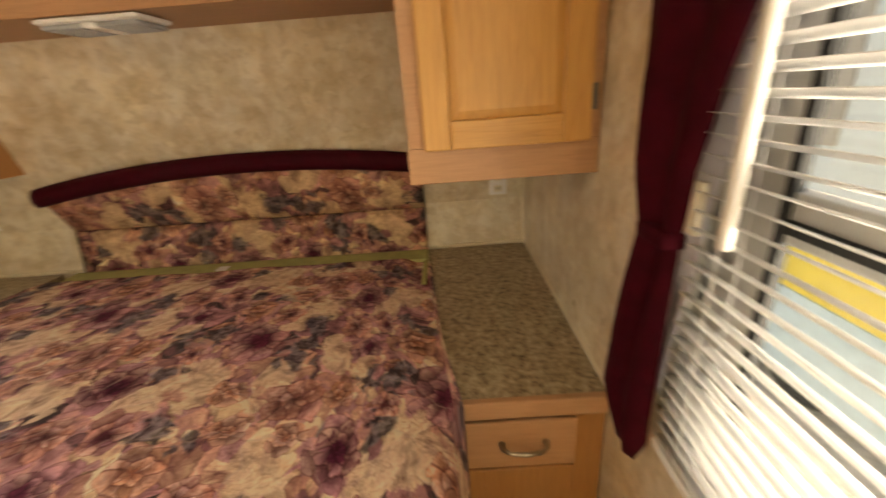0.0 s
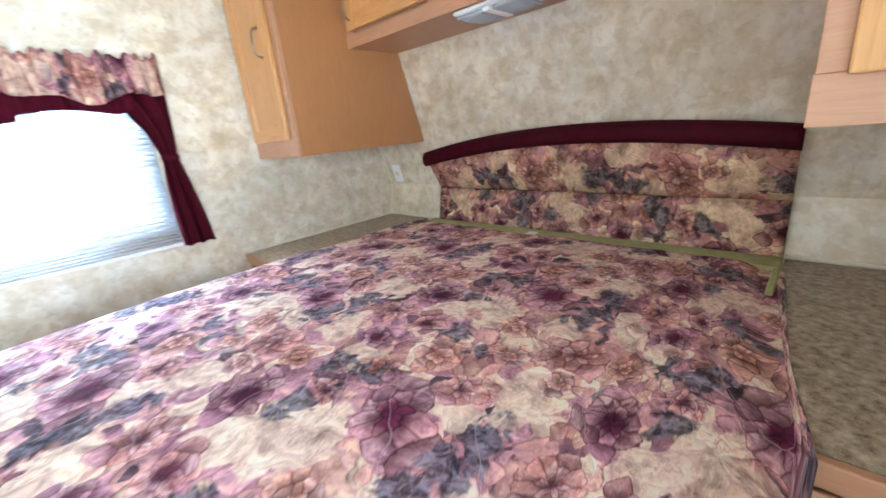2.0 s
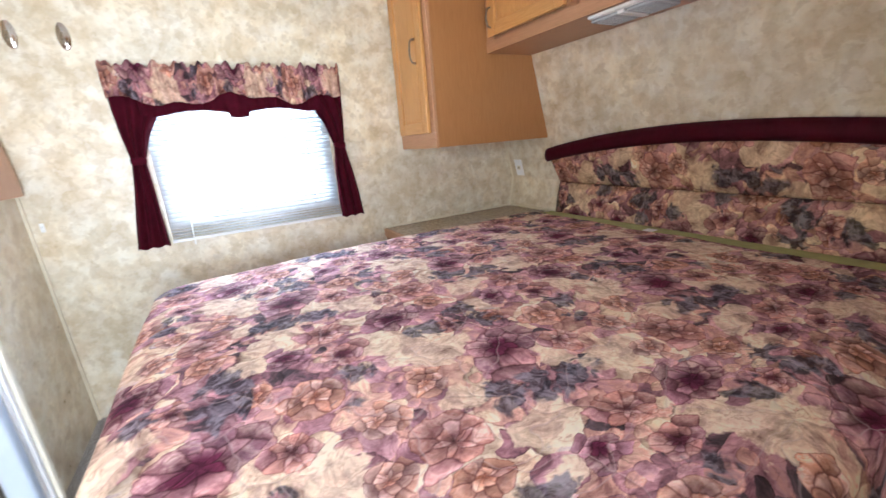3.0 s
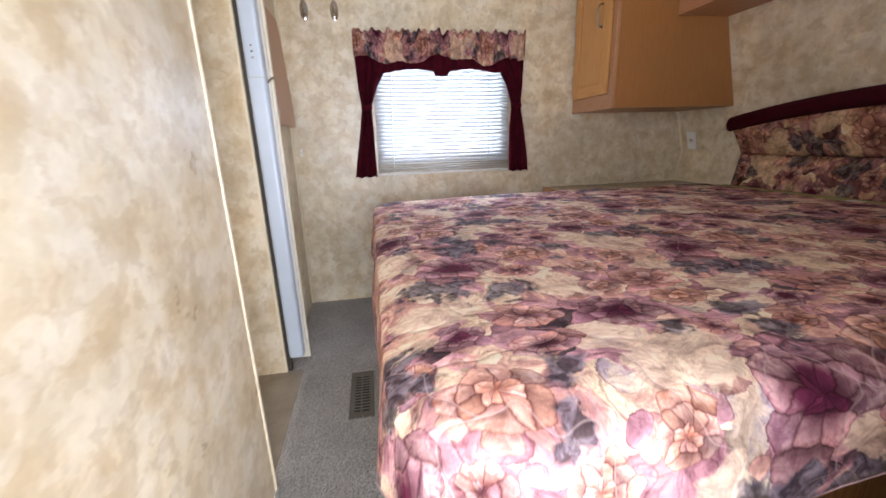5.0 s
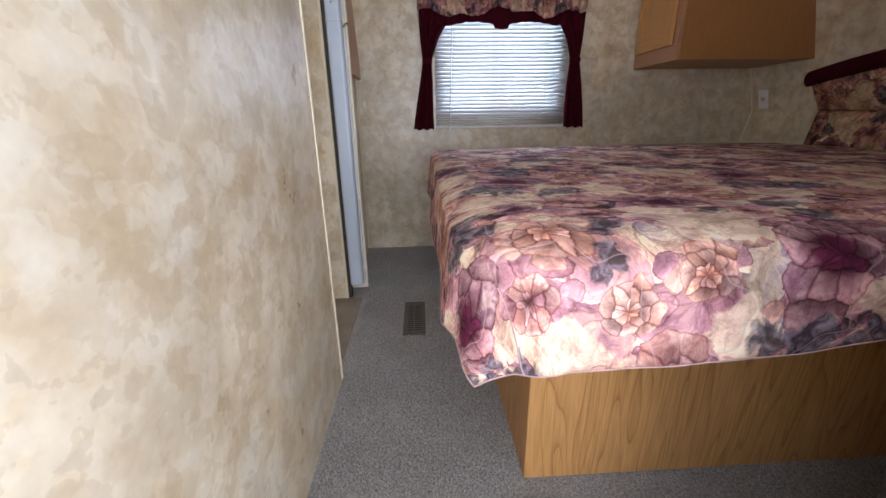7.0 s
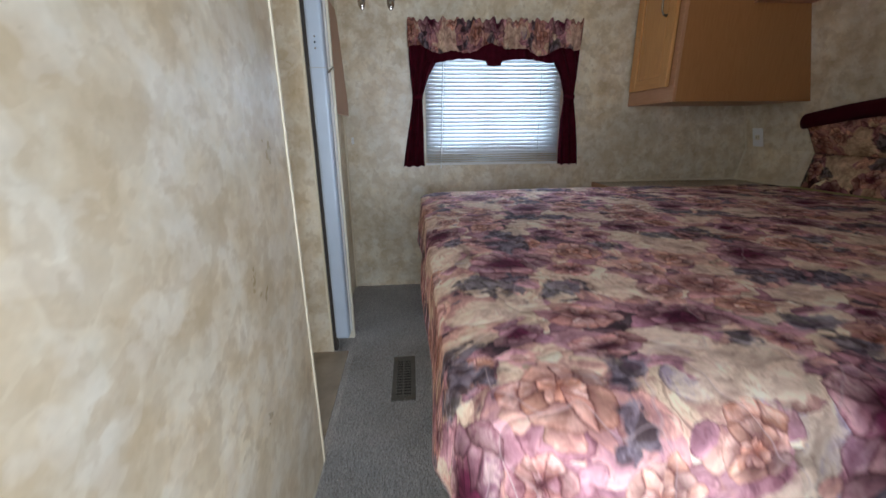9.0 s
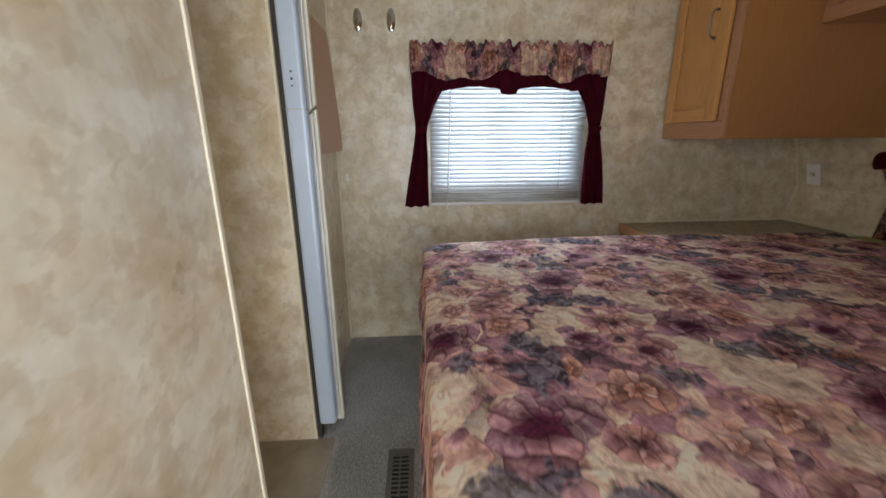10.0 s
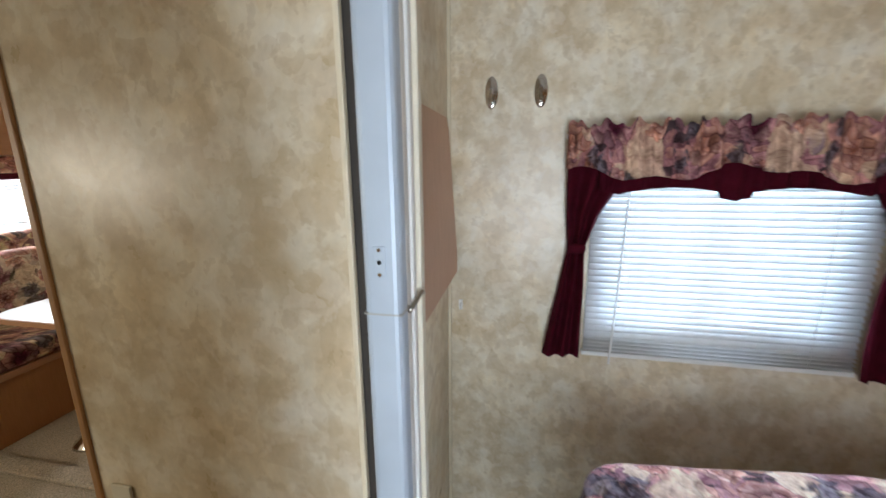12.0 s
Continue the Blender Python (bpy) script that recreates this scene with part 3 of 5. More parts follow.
def put(name, bm, material, parent, label="", smooth=False):
    """A part given in world metres under a thing that stands elsewhere."""
    bm.transform(Matrix.Translation(-parent.matrix_world.translation))
    return part(name, bm, material, parent, label, smooth)


def structure(name, bm, material, label):
    return tagged(part(name, bm, material), label, name.split("_")[0], kind="structure")


# ---- the room ----
W, E, H = -1.902, 0.597, 2.02
S1 = -0.527           # face of the near partition
XP = -0.436           # free edge of the near partition
XC = -1.082           # east face of the closet
YC0, YC1 = -1.25, -0.617
SOUTH = -3.72
NORTH = [(1.900, -0.02), (1.940, 0.68), (1.978, 0.87), (1.786, 1.588), (1.670, H)]


def north_y(z):
    for (y0, z0), (y1, z1) in zip(NORTH, NORTH[1:]):
        if z <= z1:
            return y0 + (y1 - y0) * (z - z0) / (z1 - z0)
    return NORTH[-1][0]


def holed_wall(axis, t0, t1, cuts, zcuts, holes):
    """A wall slab between t0 and t1 in one piece, with the cells named in holes left open."""
    bm = bmesh.new()
    grid = {}

    def v(t, i, j):
        if (t, i, j) not in grid:
            c = (t1 if t else t0, cuts[i], zcuts[j])
            grid[t, i, j] = bm.verts.new(c if axis == "x" else (c[1], c[0], c[2]))
        return grid[t, i, j]
    solid = {(i, j) for i in range(len(cuts) - 1) for j in range(len(zcuts) - 1)} - set(holes)
    for i, j in solid:
        for t in (0, 1):
            bm.faces.new([v(t, *p) for p in ((i, j), (i + 1, j), (i + 1, j + 1), (i, j + 1))])
        for (di, dj), (p, q) in (((-1, 0), ((i, j), (i, j + 1))), ((1, 0), ((i + 1, j), (i + 1, j + 1))), ((0, -1), ((i, j), (i + 1, j))), ((0, 1), ((i, j + 1), (i + 1, j + 1)))):
            if (i + di, j + dj) not in solid:
                bm.faces.new((v(0, *p), v(0, *q), v(1, *q), v(1, *p)))
    return bm


structure("floor", boxes((W - 0.05, E + 0.04, YC0 - 0.05, 2.05, -0.06, 0.0)), CARPET, "grey cut-pile carpet on the trailer floor")
structure("floor_living", boxes((W - 0.85, E + 0.04, SOUTH - 0.05, YC0 - 0.051, -0.06, 0.0)), BEIGE_CARPET, "beige cut-pile carpet in the dinette")
structure("floor_lip", boxes((-1.765, -1.675, -3.0, -2.2, 0.0, 0.022), bevel=0.009), BEIGE_CARPET, "carpeted lip along the dinette bay floor")
# thin brown sheet painting the shade that falls on the passage carpet
structure("floor_passage", boxes((XC, XP, -1.24, -0.545, 0.0, 0.004)), PASSAGE_SHADE, "passage floor sheet coloured brown for the shade on it")
structure("ceiling", boxes((W - 0.05, E + 0.05, YC0 - 0.05, 2.05, H, H + 0.05), (W - 0.85, E + 0.05, SOUTH - 0.05, YC0 - 0.05, H, H + 0.05)), CEIL, "plain white panelled trailer ceiling")

# west wall with its window; the dinette stands in a bay further back
WY0, WY1, WZ0, WZ1 = -0.125, 0.675, 0.895, 1.47
bm = holed_wall("x", W - 0.05, W, [YC0, WY0, WY1, 2.05], [0, WZ0, WZ1, H], [(1, 1)])
structure("wall_west", bm, WALL, "mottled beige vinyl wall around a curtained window")
# east wall with window and outer door
EY0, EY1, EZ0, EZ1 = 0.33, 0.80, 0.80, 1.55
DY0, DY1, DZ1 = -0.52, 0.15, 1.90
bm = holed_wall("x", E, E + 0.05, [SOUTH, DY0, DY1, EY0, EY1, 2.05], [0, EZ0, EZ1, DZ1, H], [(1, 0), (1, 1), (1, 2), (3, 1)])
structure("wall_east", bm, WALL, "mottled beige vinyl wall with blinds window and doorway")
# north wall, kinked at pillow height and leaning in above
bm = bmesh.new()
outer = [(y + 0.06, z) for y, z in NORTH]
prof = NORTH + outer[::-1]
a = [bm.verts.new((W - 0.05, y, z)) for y, z in prof]
c = [bm.verts.new((E + 0.05, y, z)) for y, z in prof]
for i in range(len(prof)):
    j = (i + 1) % len(prof)
    bm.faces.new((a[i], a[j], c[j], c[i]))
bm.faces.new(a[::-1])
bm.faces.new(c)
structure("wall_north", bm, WALL, "mottled beige wall leaning in behind the headboard")
# partition beside the outer door
structure("wall_partition", boxes((XP, E, S1 - 0.045, S1, 0, H)), WALL, "mottled beige vinyl partition with a cream edge")
structure("trim_partition", boxes((XP - 0.008, XP + 0.004, S1 - 0.047, S1 + 0.004, 0, H), bevel=0.002), CREAM_TRIM, "narrow cream edge strip on the partition")
# closet
VY0, VY1, VZ0, VZ1 = -1.222, -0.932, 0.14, 0.647
bm = holed_wall("x", XC - 0.04, XC, [YC0, VY0, VY1, YC1], [0, VZ0, VZ1, H], [(1, 1)])
structure("wall_closet_east", bm, WALL, "mottled beige closet wall beside the passage")
structure("wall_closet_north", boxes((W, XC - 0.04, YC1 - 0.04, YC1, 0, H)), WALL, "mottled beige closet wall facing the bed")
structure("wall_closet_south", boxes((W, XC - 0.04, YC0, YC0 + 0.03, 0, H)), WALL, "mottled beige closet wall facing the dinette")
structure("trim_closet_corner", boxes((XC - 0.045, XC + 0.006, YC0 - 0.012, YC0 + 0.006, 0, H), bevel=0.003), TRIM_WOOD, "dark oak corner trim on the closet wall")
structure("trim_closet_edge", boxes((XC - 0.010, XC + 0.003, YC1 - 0.006, YC1 + 0.004, 0, H), bevel=0.002), CREAM_TRIM, "narrow cream trim on the closet corner")
structure("trim_corner_southwest", boxes((W, W + 0.012, YC1, YC1 + 0.012, 0, H), bevel=0.003), CREAM_TRIM, "cream cove strip in the wall corner")
for nm, x in (("trim_corner_northwest", W), ("trim_corner_northeast", E)):
    bm = bmesh.new()
    zz = [0.68, 0.87, 1.14]
    tube(bm, [(x, north_y(z), z) for z in zz], 0.008, 8)
    structure(nm, bm, CREAM_TRIM, "cream cove strip bent along the wall corner")
structure("trim_shelf_west", boxes((W, W + 0.006, 0.96, 1.94, 0.672, 0.682)), CREAM_TRIM, "thin cream caulk strip above the shelf")
structure("trim_shelf_east", boxes((E - 0.006, E, 0.975, 1.94, 0.672, 0.682)), CREAM_TRIM, "thin cream caulk strip above the shelf")
structure("trim_shelf_north", boxes((W, E, 1.932, 1.940, 0.672, 0.682)), CREAM_TRIM, "thin cream caulk strip above the shelf")
# living part beyond the passage
structure("wall_living_west", boxes((W - 0.85, W - 0.80, SOUTH, YC0, 0, H), (W - 0.80, W - 0.05, YC0 - 0.05, YC0, 0, H), (W - 0.05, W, YC0 - 0.05, YC0, 0, H)), WALL, "mottled beige wall of the dinette bay")
LX0, LX1, LZ0, LZ1 = -2.62, -1.66, 1.03, 1.45
bm = holed_wall("y", SOUTH - 0.05, SOUTH, [W - 0.80, LX0, LX1, E], [0, LZ0, LZ1, H], [(1, 1)])
structure("wall_living_south", bm, WALL, "mottled beige wall with the dinette window")


# ---- windows and blinds ----
def window(name, axis, at, out, a0, a1, z0, z1, rail, label):
    """A sliding window in a wall: aluminium frame, mid rail and panes. out: the outward sign."""
    top = thing(name, (at, a0, z0) if axis == "x" else (a0, at, z0), label, "window", kind="structure")

    def bx(p0, p1, b0, b1, c0, c1):
        lo, hi = sorted((at + out * p0, at + out * p1))
        return (lo, hi, b0, b1, c0, c1) if axis == "x" else (b0, b1, lo, hi, c0, c1)
    f = 0.022
    bm = boxes(bx(0.004, 0.046, a0, a0 + f, z0, z1), bx(0.004, 0.046, a1 - f, a1, z0, z1), bx(0.004, 0.046, a0 + f, a1 - f, z0, z0 + f), bx(0.004, 0.046, a0 + f, a1 - f, z1 - f, z1), bevel=0.002)
    put("window_frame", bm, GREY_RAIL, top, "grey aluminium window frame")
    if rail == "v":
        m = a0 + 0.47 * (a1 - a0)
        put("mid_rail", boxes(bx(0.022, 0.040, m - 0.018, m + 0.018, z0 + f, z1 - f), bevel=0.002), GREY_RAIL, top)
        panes = [(a0 + f, m - 0.018, z0 + f, z1 - f), (m + 0.018, a1 - f, z0 + f, z1 - f)]
    else:
        m = z0 + rail * (z1 - z0)
        put("mid_rail", boxes(bx(0.020, 0.044, a0 + f, a1 - f, m - 0.028, m + 0.028), bevel=0.003), GREY_RAIL, top)
        panes = [(a0 + f, a1 - f, z0 + f, m - 0.028), (a0 + f, a1 - f, m + 0.028, z1 - f)]
    for p in panes:
        ob = put("pane", boxes(bx(0.029, 0.033, *p)), GLASS, top)
        ob.visible_shadow = False
    return top


def slat_mesh(length, width, axis):
    """One crowned blind slat about the origin, along x or y."""
    bm = bmesh.new()
    rows = []
    for k in range(5):
        u = (k / 4 - 0.5) * width
        h = 0.0022 * (1 - (2 * u / width) ** 2)
        rows.append([bm.verts.new((u, s * length / 2, h) if axis == "y" else (s * length / 2, u, h)) for s in (-1, 1)])
    for r0, r1 in zip(rows, rows[1:]):
        bm.faces.new((r0[0], r0[1], r1[1], r1[0])).smooth = True
    thicken(bm, rows, 0.0006)
    return mesh_of("slat", bm, SLAT)


def blind(name, axis, at, a0, a1, z0, z1, pitch, tilt, label, stack=0):
    top = thing(name, (at, a0, z0) if axis == "x" else (a0, at, z0), label, "blind")
    run = "y" if axis == "x" else "x"
    me = slat_mesh(a1 - a0 - 0.01, 0.025, run)
    mid = (a0 + a1) / 2
    rnd = random.Random(3)
    z = z0 + 0.02
    k = 0
    while z < z1 - 0.02:
        ob = new("slat", me)
        ob.parent = top
        g = tilt * (0.25 if k < stack else 1.0) + rnd.uniform(-3, 3)
        rel = Vector((at, mid, z) if axis == "x" else (mid, at, z)) - top.location
        ob.matrix_basis = Matrix.Translation(rel) @ (Matrix.Rotation(radians(g), 4, 'Y') if run == "y" else Matrix.Rotation(radians(g), 4, 'X'))
        z += pitch * (0.62 if k < stack else 1.0)
        k += 1

    def bx(d, b0, b1, c0, c1):
        return (at - d, at + d, b0, b1, c0, c1) if axis == "x" else (b0, b1, at - d, at + d, c0, c1)
    put("bottom_rail", boxes(bx(0.011, a0, a1, z0 - 0.006, z0 + 0.010), bevel=0.003), WHITE, top)
    put("head_rail", boxes(bx(0.016, a0, a1, z1 - 0.02, z1 + 0.012), bevel=0.003), WHITE, top)
    for q in (0.16, 0.84):
        y = a0 + q * (a1 - a0)
        bm = bmesh.new()
        for d in (-0.013, 0.013):
            p = [(at + d, y, z0), (at + d, y, z1)] if axis == "x" else [(y, at + d, z0), (y, at + d, z1)]
            tube(bm, p, 0.0007, 5)
        put("ladder_cord", bm, WHITE, top)
    return top


window("window_1", "x", W, -1, WY0, WY1, WZ0, WZ1, "v", "sliding trailer window with grey frame and blinds")
bl = blind("blind", "x", W + 0.022, -0.131, 0.693, 0.800, 1.50, 0.0222, 57, "white aluminium mini blind lowered over the window", 4)
bm = bmesh.new()
tube(bm, [(W + 0.044, -0.022, 1.40), (W + 0.046, -0.040, 0.775)], 0.0035, 8)
put("wand", bm, WHITE, bl, "clear tilt wand")
latch = thing("window_latch", (W - 0.012, 0.42, 0.93), "small red plastic latch on the window sill rail", "latch")
put("lever", boxes((W - 0.003, W + 0.006, 0.395, 0.455, 0.934, 0.946), bevel=0.002), RED_PLASTIC, latch)
put("sill_rail", boxes((W - 0.022, W - 0.0035, 0.14, 0.60, 0.918, 0.932), bevel=0.001), CREAM, latch)

window("window_2", "x", E, 1, EY0, EY1, EZ0, EZ1, 0.50, "trailer window with grey frame and open blinds")
put("side_stile", boxes((E + 0.018, E + 0.028, 0.676, 0.777, EZ0 + 0.023, EZ1 - 0.023), bevel=0.002), GREY_RAIL, bpy.data.objects["window_2"], "wide grey stile of the sliding pane")
put("gasket", boxes((E + 0.017, E + 0.0285, 0.664, 0.6755, EZ0 + 0.023, EZ1 - 0.023)), BLACK, bpy.data.objects["window_2"], "black rubber gasket")
put("rail_gasket", boxes((E + 0.014, E + 0.0195, EY0 + 0.023, 0.663, 1.160, 1.175), bevel=0.001), BLACK, bpy.data.objects["window_2"], "black rubber gasket")
bl2 = blind("blind", "x", E - 0.028, EY0 + 0.004, 0.738, 0.785, 1.53, 0.0225, 22, "white aluminium mini blind with open slats")
put("wand", boxes((E - 0.060, E - 0.047, 0.643, 0.657, 1.15, 1.52), bevel=0.004), WHITE, bl2, "white tilt wand")

window("window_3", "y", SOUTH, -1, LX0, LX1, LZ0, LZ1, "v", "dinette window with grey frame and blinds")
blind("blind", "y", SOUTH + 0.03, LX0 + 0.01, LX1 - 0.01, LZ0, LZ1, 0.0225, -35, "white mini blind over the dinette window")


# ---- curtains ----
def drape(name, parent, axis_x, inward, zs, lo, hi, folds, depth, phase=0.0, cloth=None, gap=0.030):
    """A tied-back curtain: its two edges run through lo and hi at the heights zs."""
    def edge(vals, z):
        return float(np.interp(z, zs, vals))

    def f(s, t):
        z = zs[0] + (zs[-1] - zs[0]) * t
        a, c = edge(lo, z), edge(hi, z)
        w = c - a
        y = a + w * s
        amp = depth * (0.45 + 0.55 * min(1.0, w / 0.12))
        off = gap + amp * (0.5 + 0.5 * math.sin(2 * math.pi * folds * s + phase + 1.2 * math.sin(5 * z))) + 0.006 * math.sin(9 * z + 4 * s)
        dz = 0.005 * math.sin(2 * math.pi * folds * s + phase) * max(0.0, 1 - 6 * t)
        return (axis_x + inward * off, y, z + dz)
    return put(name, sheet(f, 60, 70, thick=0.0015), cloth or WINE, parent, smooth=True)


cur = thing("curtain", (W, 0.27, 0.79), "wine-red tied-back curtains under a floral valance", "curtain")
zs = [0.790, 0.90, 1.05, 1.185, 1.30, 1.40, 1.50]
drape("curtain_panel", cur, W, 1, zs, [-0.268, -0.250, -0.222, -0.200, -0.212, -0.216, -0.218], [-0.140, -0.142, -0.142, -0.146, -0.105, -0.045, 0.02], 2.6, 0.030)
drape("curtain_panel", cur, W, 1, zs, [0.690, 0.686, 0.690, 0.704, 0.666, 0.604, 0.52], [0.826, 0.812, 0.788, 0.764, 0.776, 0.780, 0.782], 2.6, 0.030, 1.0)
for y0, y1 in ((-0.203, -0.142), (0.701, 0.767)):
    put("tieback", boxes((W + 0.024, W + 0.062, y0, y1, 1.168, 1.202), bevel=0.012), WINE, cur, smooth=True)


def valance_low(y):
    """Lower edge of the burgundy swag."""
    q = (y + 0.06) / 0.66
    return 1.366 + 0.022 * abs(math.sin(math.pi * q * 2)) - (0.018 if abs(q - 0.5) < 0.06 else 0)


def swag(s, t):
    y = -0.12 + 0.78 * s
    z = valance_low(y) + (1.50 - valance_low(y)) * t
    return (W + 0.058 + 0.008 * math.sin(26 * math.pi * s + 1.5 * math.sin(8 * s)) * (1 - 0.4 * t), y, z)


put("swag", sheet(swag, 120, 10, thick=0.0015), WINE, cur, "gathered wine-red swag", smooth=True)


def ruffle(s, t):
    y = -0.222 + 1.000 * s
    low = 1.432 + 0.020 * math.cos(4 * math.pi * s) * (1 if 0.08 < s < 0.92 else 0.6) + 0.012 * math.sin(31 * s)
    high = 1.580 + 0.010 * math.sin(71 * s) + 0.008 * math.sin(173 * s + 2 * math.sin(19 * s))
    z = low + (high - low) * t
    pl = math.sin(84 * s + 2.5 * math.sin(13 * s)) + 0.7 * math.sin(170 * s + 3 * t + 2 * math.sin(23 * s))
    pinch = 1 - 0.75 * math.exp(-((t - 0.80) / 0.07) ** 2)
    end = 0.03 * (1 - min(1, s / 0.03)) + 0.03 * (1 - min(1, (1 - s) / 0.03))
    return (W + 0.090 - end + 0.011 * pl * pinch, y, z)


put("valance", sheet(ruffle, 260, 16, lambda s, t: (0.16 * t, -1.5 * s), 0.0015), FLORAL_VAL, cur, "gathered floral print valance", smooth=True)
bm = bmesh.new()
tube(bm, [(W + 0.045, -0.225, 1.545), (W + 0.045, 0.778, 1.545)], 0.008, 10)
for y in (-0.20, 0.74):
    tube(bm, [(W, y, 1.545), (W + 0.045, y, 1.545)], 0.005, 8)
put("curtain_rod", bm, WHITE, cur)

cur2 = thing("curtain", (E, 0.88, 0.56), "wine-red curtain tied back beside the east window", "curtain")
zs = [0.690, 0.76, 0.90, 1.115, 1.21, 1.32, 1.50]
south = [0.785, 0.752, 0.753, 0.762, 0.750, 0.712, 0.62]
drape("curtain_panel", cur2, E, -1, zs, south, [0.850, 0.932, 0.900, 0.840, 0.876, 0.902, 0.930], 1.6, 0.018)
drape("lining", cur2, E, -1, [0.86, 0.95, 1.05, 1.15, 1.25, 1.34, 1.50], [0.756, 0.750, 0.738, 0.736, 0.716, 0.690, 0.60], [0.80, 0.80, 0.80, 0.80, 0.80, 0.80, 0.82], 1.2, 0.004, 0.0, LINING, 0.020)
put("tieback", boxes((E - 0.054, E - 0.020, 0.760, 0.838, 1.102, 1.126), bevel=0.006), WINE, cur2, smooth=True)
put("tieback_bracket", boxes((E - 0.028, E - 0.018, 0.739, 0.790, 1.130, 1.200), bevel=0.002), CREAM, cur2, "beige plastic tie-back bracket")


def swag_e(s, t):
    return (E - 0.060 - 0.008 * math.sin(20 * s), 0.30 + 0.66 * s, 1.46 + 0.02 * math.sin(9 * s) + 0.09 * t)


put("swag", sheet(swag_e, 60, 6, thick=0.0015), WINE, cur2, smooth=True)

# ---- bed ----
bed = thing("bed_base", (-0.65, 0.9, 0), "oak-grain panelled bed base standing on the carpet", "bed")
put("side_panel", boxes((-0.018, 0.0, 0.0, 1.86, 0.0, 0.459), bevel=0.002), OAK, bed)
put("side_panel", boxes((-1.31, -1.292, 0.0, 1.86, 0.0, 0.459), bevel=0.002), OAK, bed)
put("foot_panel", boxes((-1.291, -0.019, 0.001, 0.019, 0.0, 0.459), bevel=0.002), OAK, bed)
put("platform", boxes((-1.30, -0.01, 0.02, 1.86, 0.460, 0.475)), OAK, bed)

mat_ob = thing("mattress", (-0.65, 0.9, 0.475), "olive-green edged mattress under the bedspread", "mattress")
put("mattress_body", boxes((-1.42, 0.162, -0.06, 1.882, 0.477, 0.672), bevel=0.012), GREEN, mat_ob, "olive green ticking", smooth=True)
put("edge_piping", boxes((-1.425, 0.163, 1.772, 1.885, 0.660, 0.689), bevel=0.006), GREEN, mat_ob, "olive green welted edge")
put("edge_piping", boxes((0.146, 0.1635, 1.56, 1.7715, 0.660, 0.686), bevel=0.004), GREEN, mat_ob, "olive green welted edge")
put("label_tag", boxes((-0.745, -0.700, 1.790, 1.835, 0.6895, 0.6915)), WHITE, mat_ob, "white sewn label")


def spread(s, t):
    """Quilted bedspread lying over the mattress and hanging down its sides."""
    cx, cy = -0.66, 0.80
    k = min(1.0, max(0.0, (s - 0.35) / 0.35))
    k = k * k * (3 - 2 * k)
    lx, ly, rc, drop = 0.900, 0.980, 0.115 + 0.040 * k, 0.157
    u = (2 * s - 1) * (lx + drop)
    v = -(ly + drop) + (2 * ly + drop) * t
    su = 1 if u > 0 else -1
    ex, ey = max(0.0, abs(u) - (lx - rc)), max(0.0, -v - (ly - rc))
    d = math.hypot(ex, ey)
    x, y = min(abs(u), lx - rc), max(v, -(ly - rc))
    wob = noise.noise(Vector((s * 8, t * 8, 0)))
    fine = noise.noise(Vector((s * 30, t * 30, 5)))
    z = 0.694 + 0.006 * wob + 0.003 * fine
    if d > 0:
        nx, ny = ex / d, ey / d
        hang = max(0.0, d - rc)
        if hang > drop:
            hang = drop + 0.38 * (hang - drop)
        reach = min(d, rc)
        h = hang / drop
        ripple = 0.008 * math.sin(9.0 * u * ny + 8.0 * v * nx + 0.6) * h + 0.010 * wob * h
        reach += 0.018 * h + ripple
        x += nx * reach
        y -= ny * reach
        q = min(d, rc) / rc
        z -= (0.016 + 0.022 * k) * q ** 3 + hang
        z += 0.050 * h * nx * min(1.0, max(0.0, (cy + v) / 0.9)) + 0.012 * wob * h
    wy = cy + y
    pull = max(0.0, (wy - 0.95) / 0.9)
    x -= (0.10 if u > 0 else 0.03) * pull * min(1.0, abs(x) / lx)
    if u < 0 and wy < 0.5:
        x -= 0.075 * min(1.0, (0.5 - wy) / 0.6) * x / lx
    if wy > 0.94:
        z = max(z, 0.674 + 0.004 * abs(wob))
    return (cx + su * x, cy + y, z)


def cloth(s, t):
    """Metres of cloth from the middle of one rose; the side hang takes up more of it."""
    x, y = -1.726 + 2.132 * s, -0.346 + 2.126 * t
    q = min(1.0, max(0.0, (x + 0.10) / 0.34))
    return (x + 0.11 + 0.12 * q * q * (3 - 2 * q), y - 0.985)


bs = part("bedspread", sheet(spread, 150, 160, cloth, 0.006), FLORAL, smooth=True)
bm = bmesh.new()
tube(bm, [spread(0.0, 0.52 - 0.52 * k / 60) for k in range(60)] + [spread(k / 90, 0.0) for k in range(90)] + [spread(1.0, 0.52 * k / 60) for k in range(61)], 0.0013, 6)
part("hem", bm, THREAD, bs, "stitched hem", smooth=True)
bm = bmesh.new()
tube(bm, [Vector(spread(0.925 + 0.074 * k / 24, 0.090)) + Vector((0.0005, 0, 0.0005)) for k in range(25)], 0.0011, 6)
part("corner_seam", bm, THREAD, bs, "sewn corner seam", smooth=True)
tagged(bs, "quilted floral bedspread in mauve, wine and cream over the bed", "bedspread")

# headboard: two padded floral bands, the upper one arched, with a wine-red roll on top
hb = thing("headboard", (-0.65, 1.93, 0.66), "padded floral headboard with an arched wine-red top", "headboard")
HX0, HX1 = -1.415, 0.160


def arch(x, base=0.995, rise=0.095):
    q = (x + 0.55) / 0.95
    return base + rise * (1 - q * q)


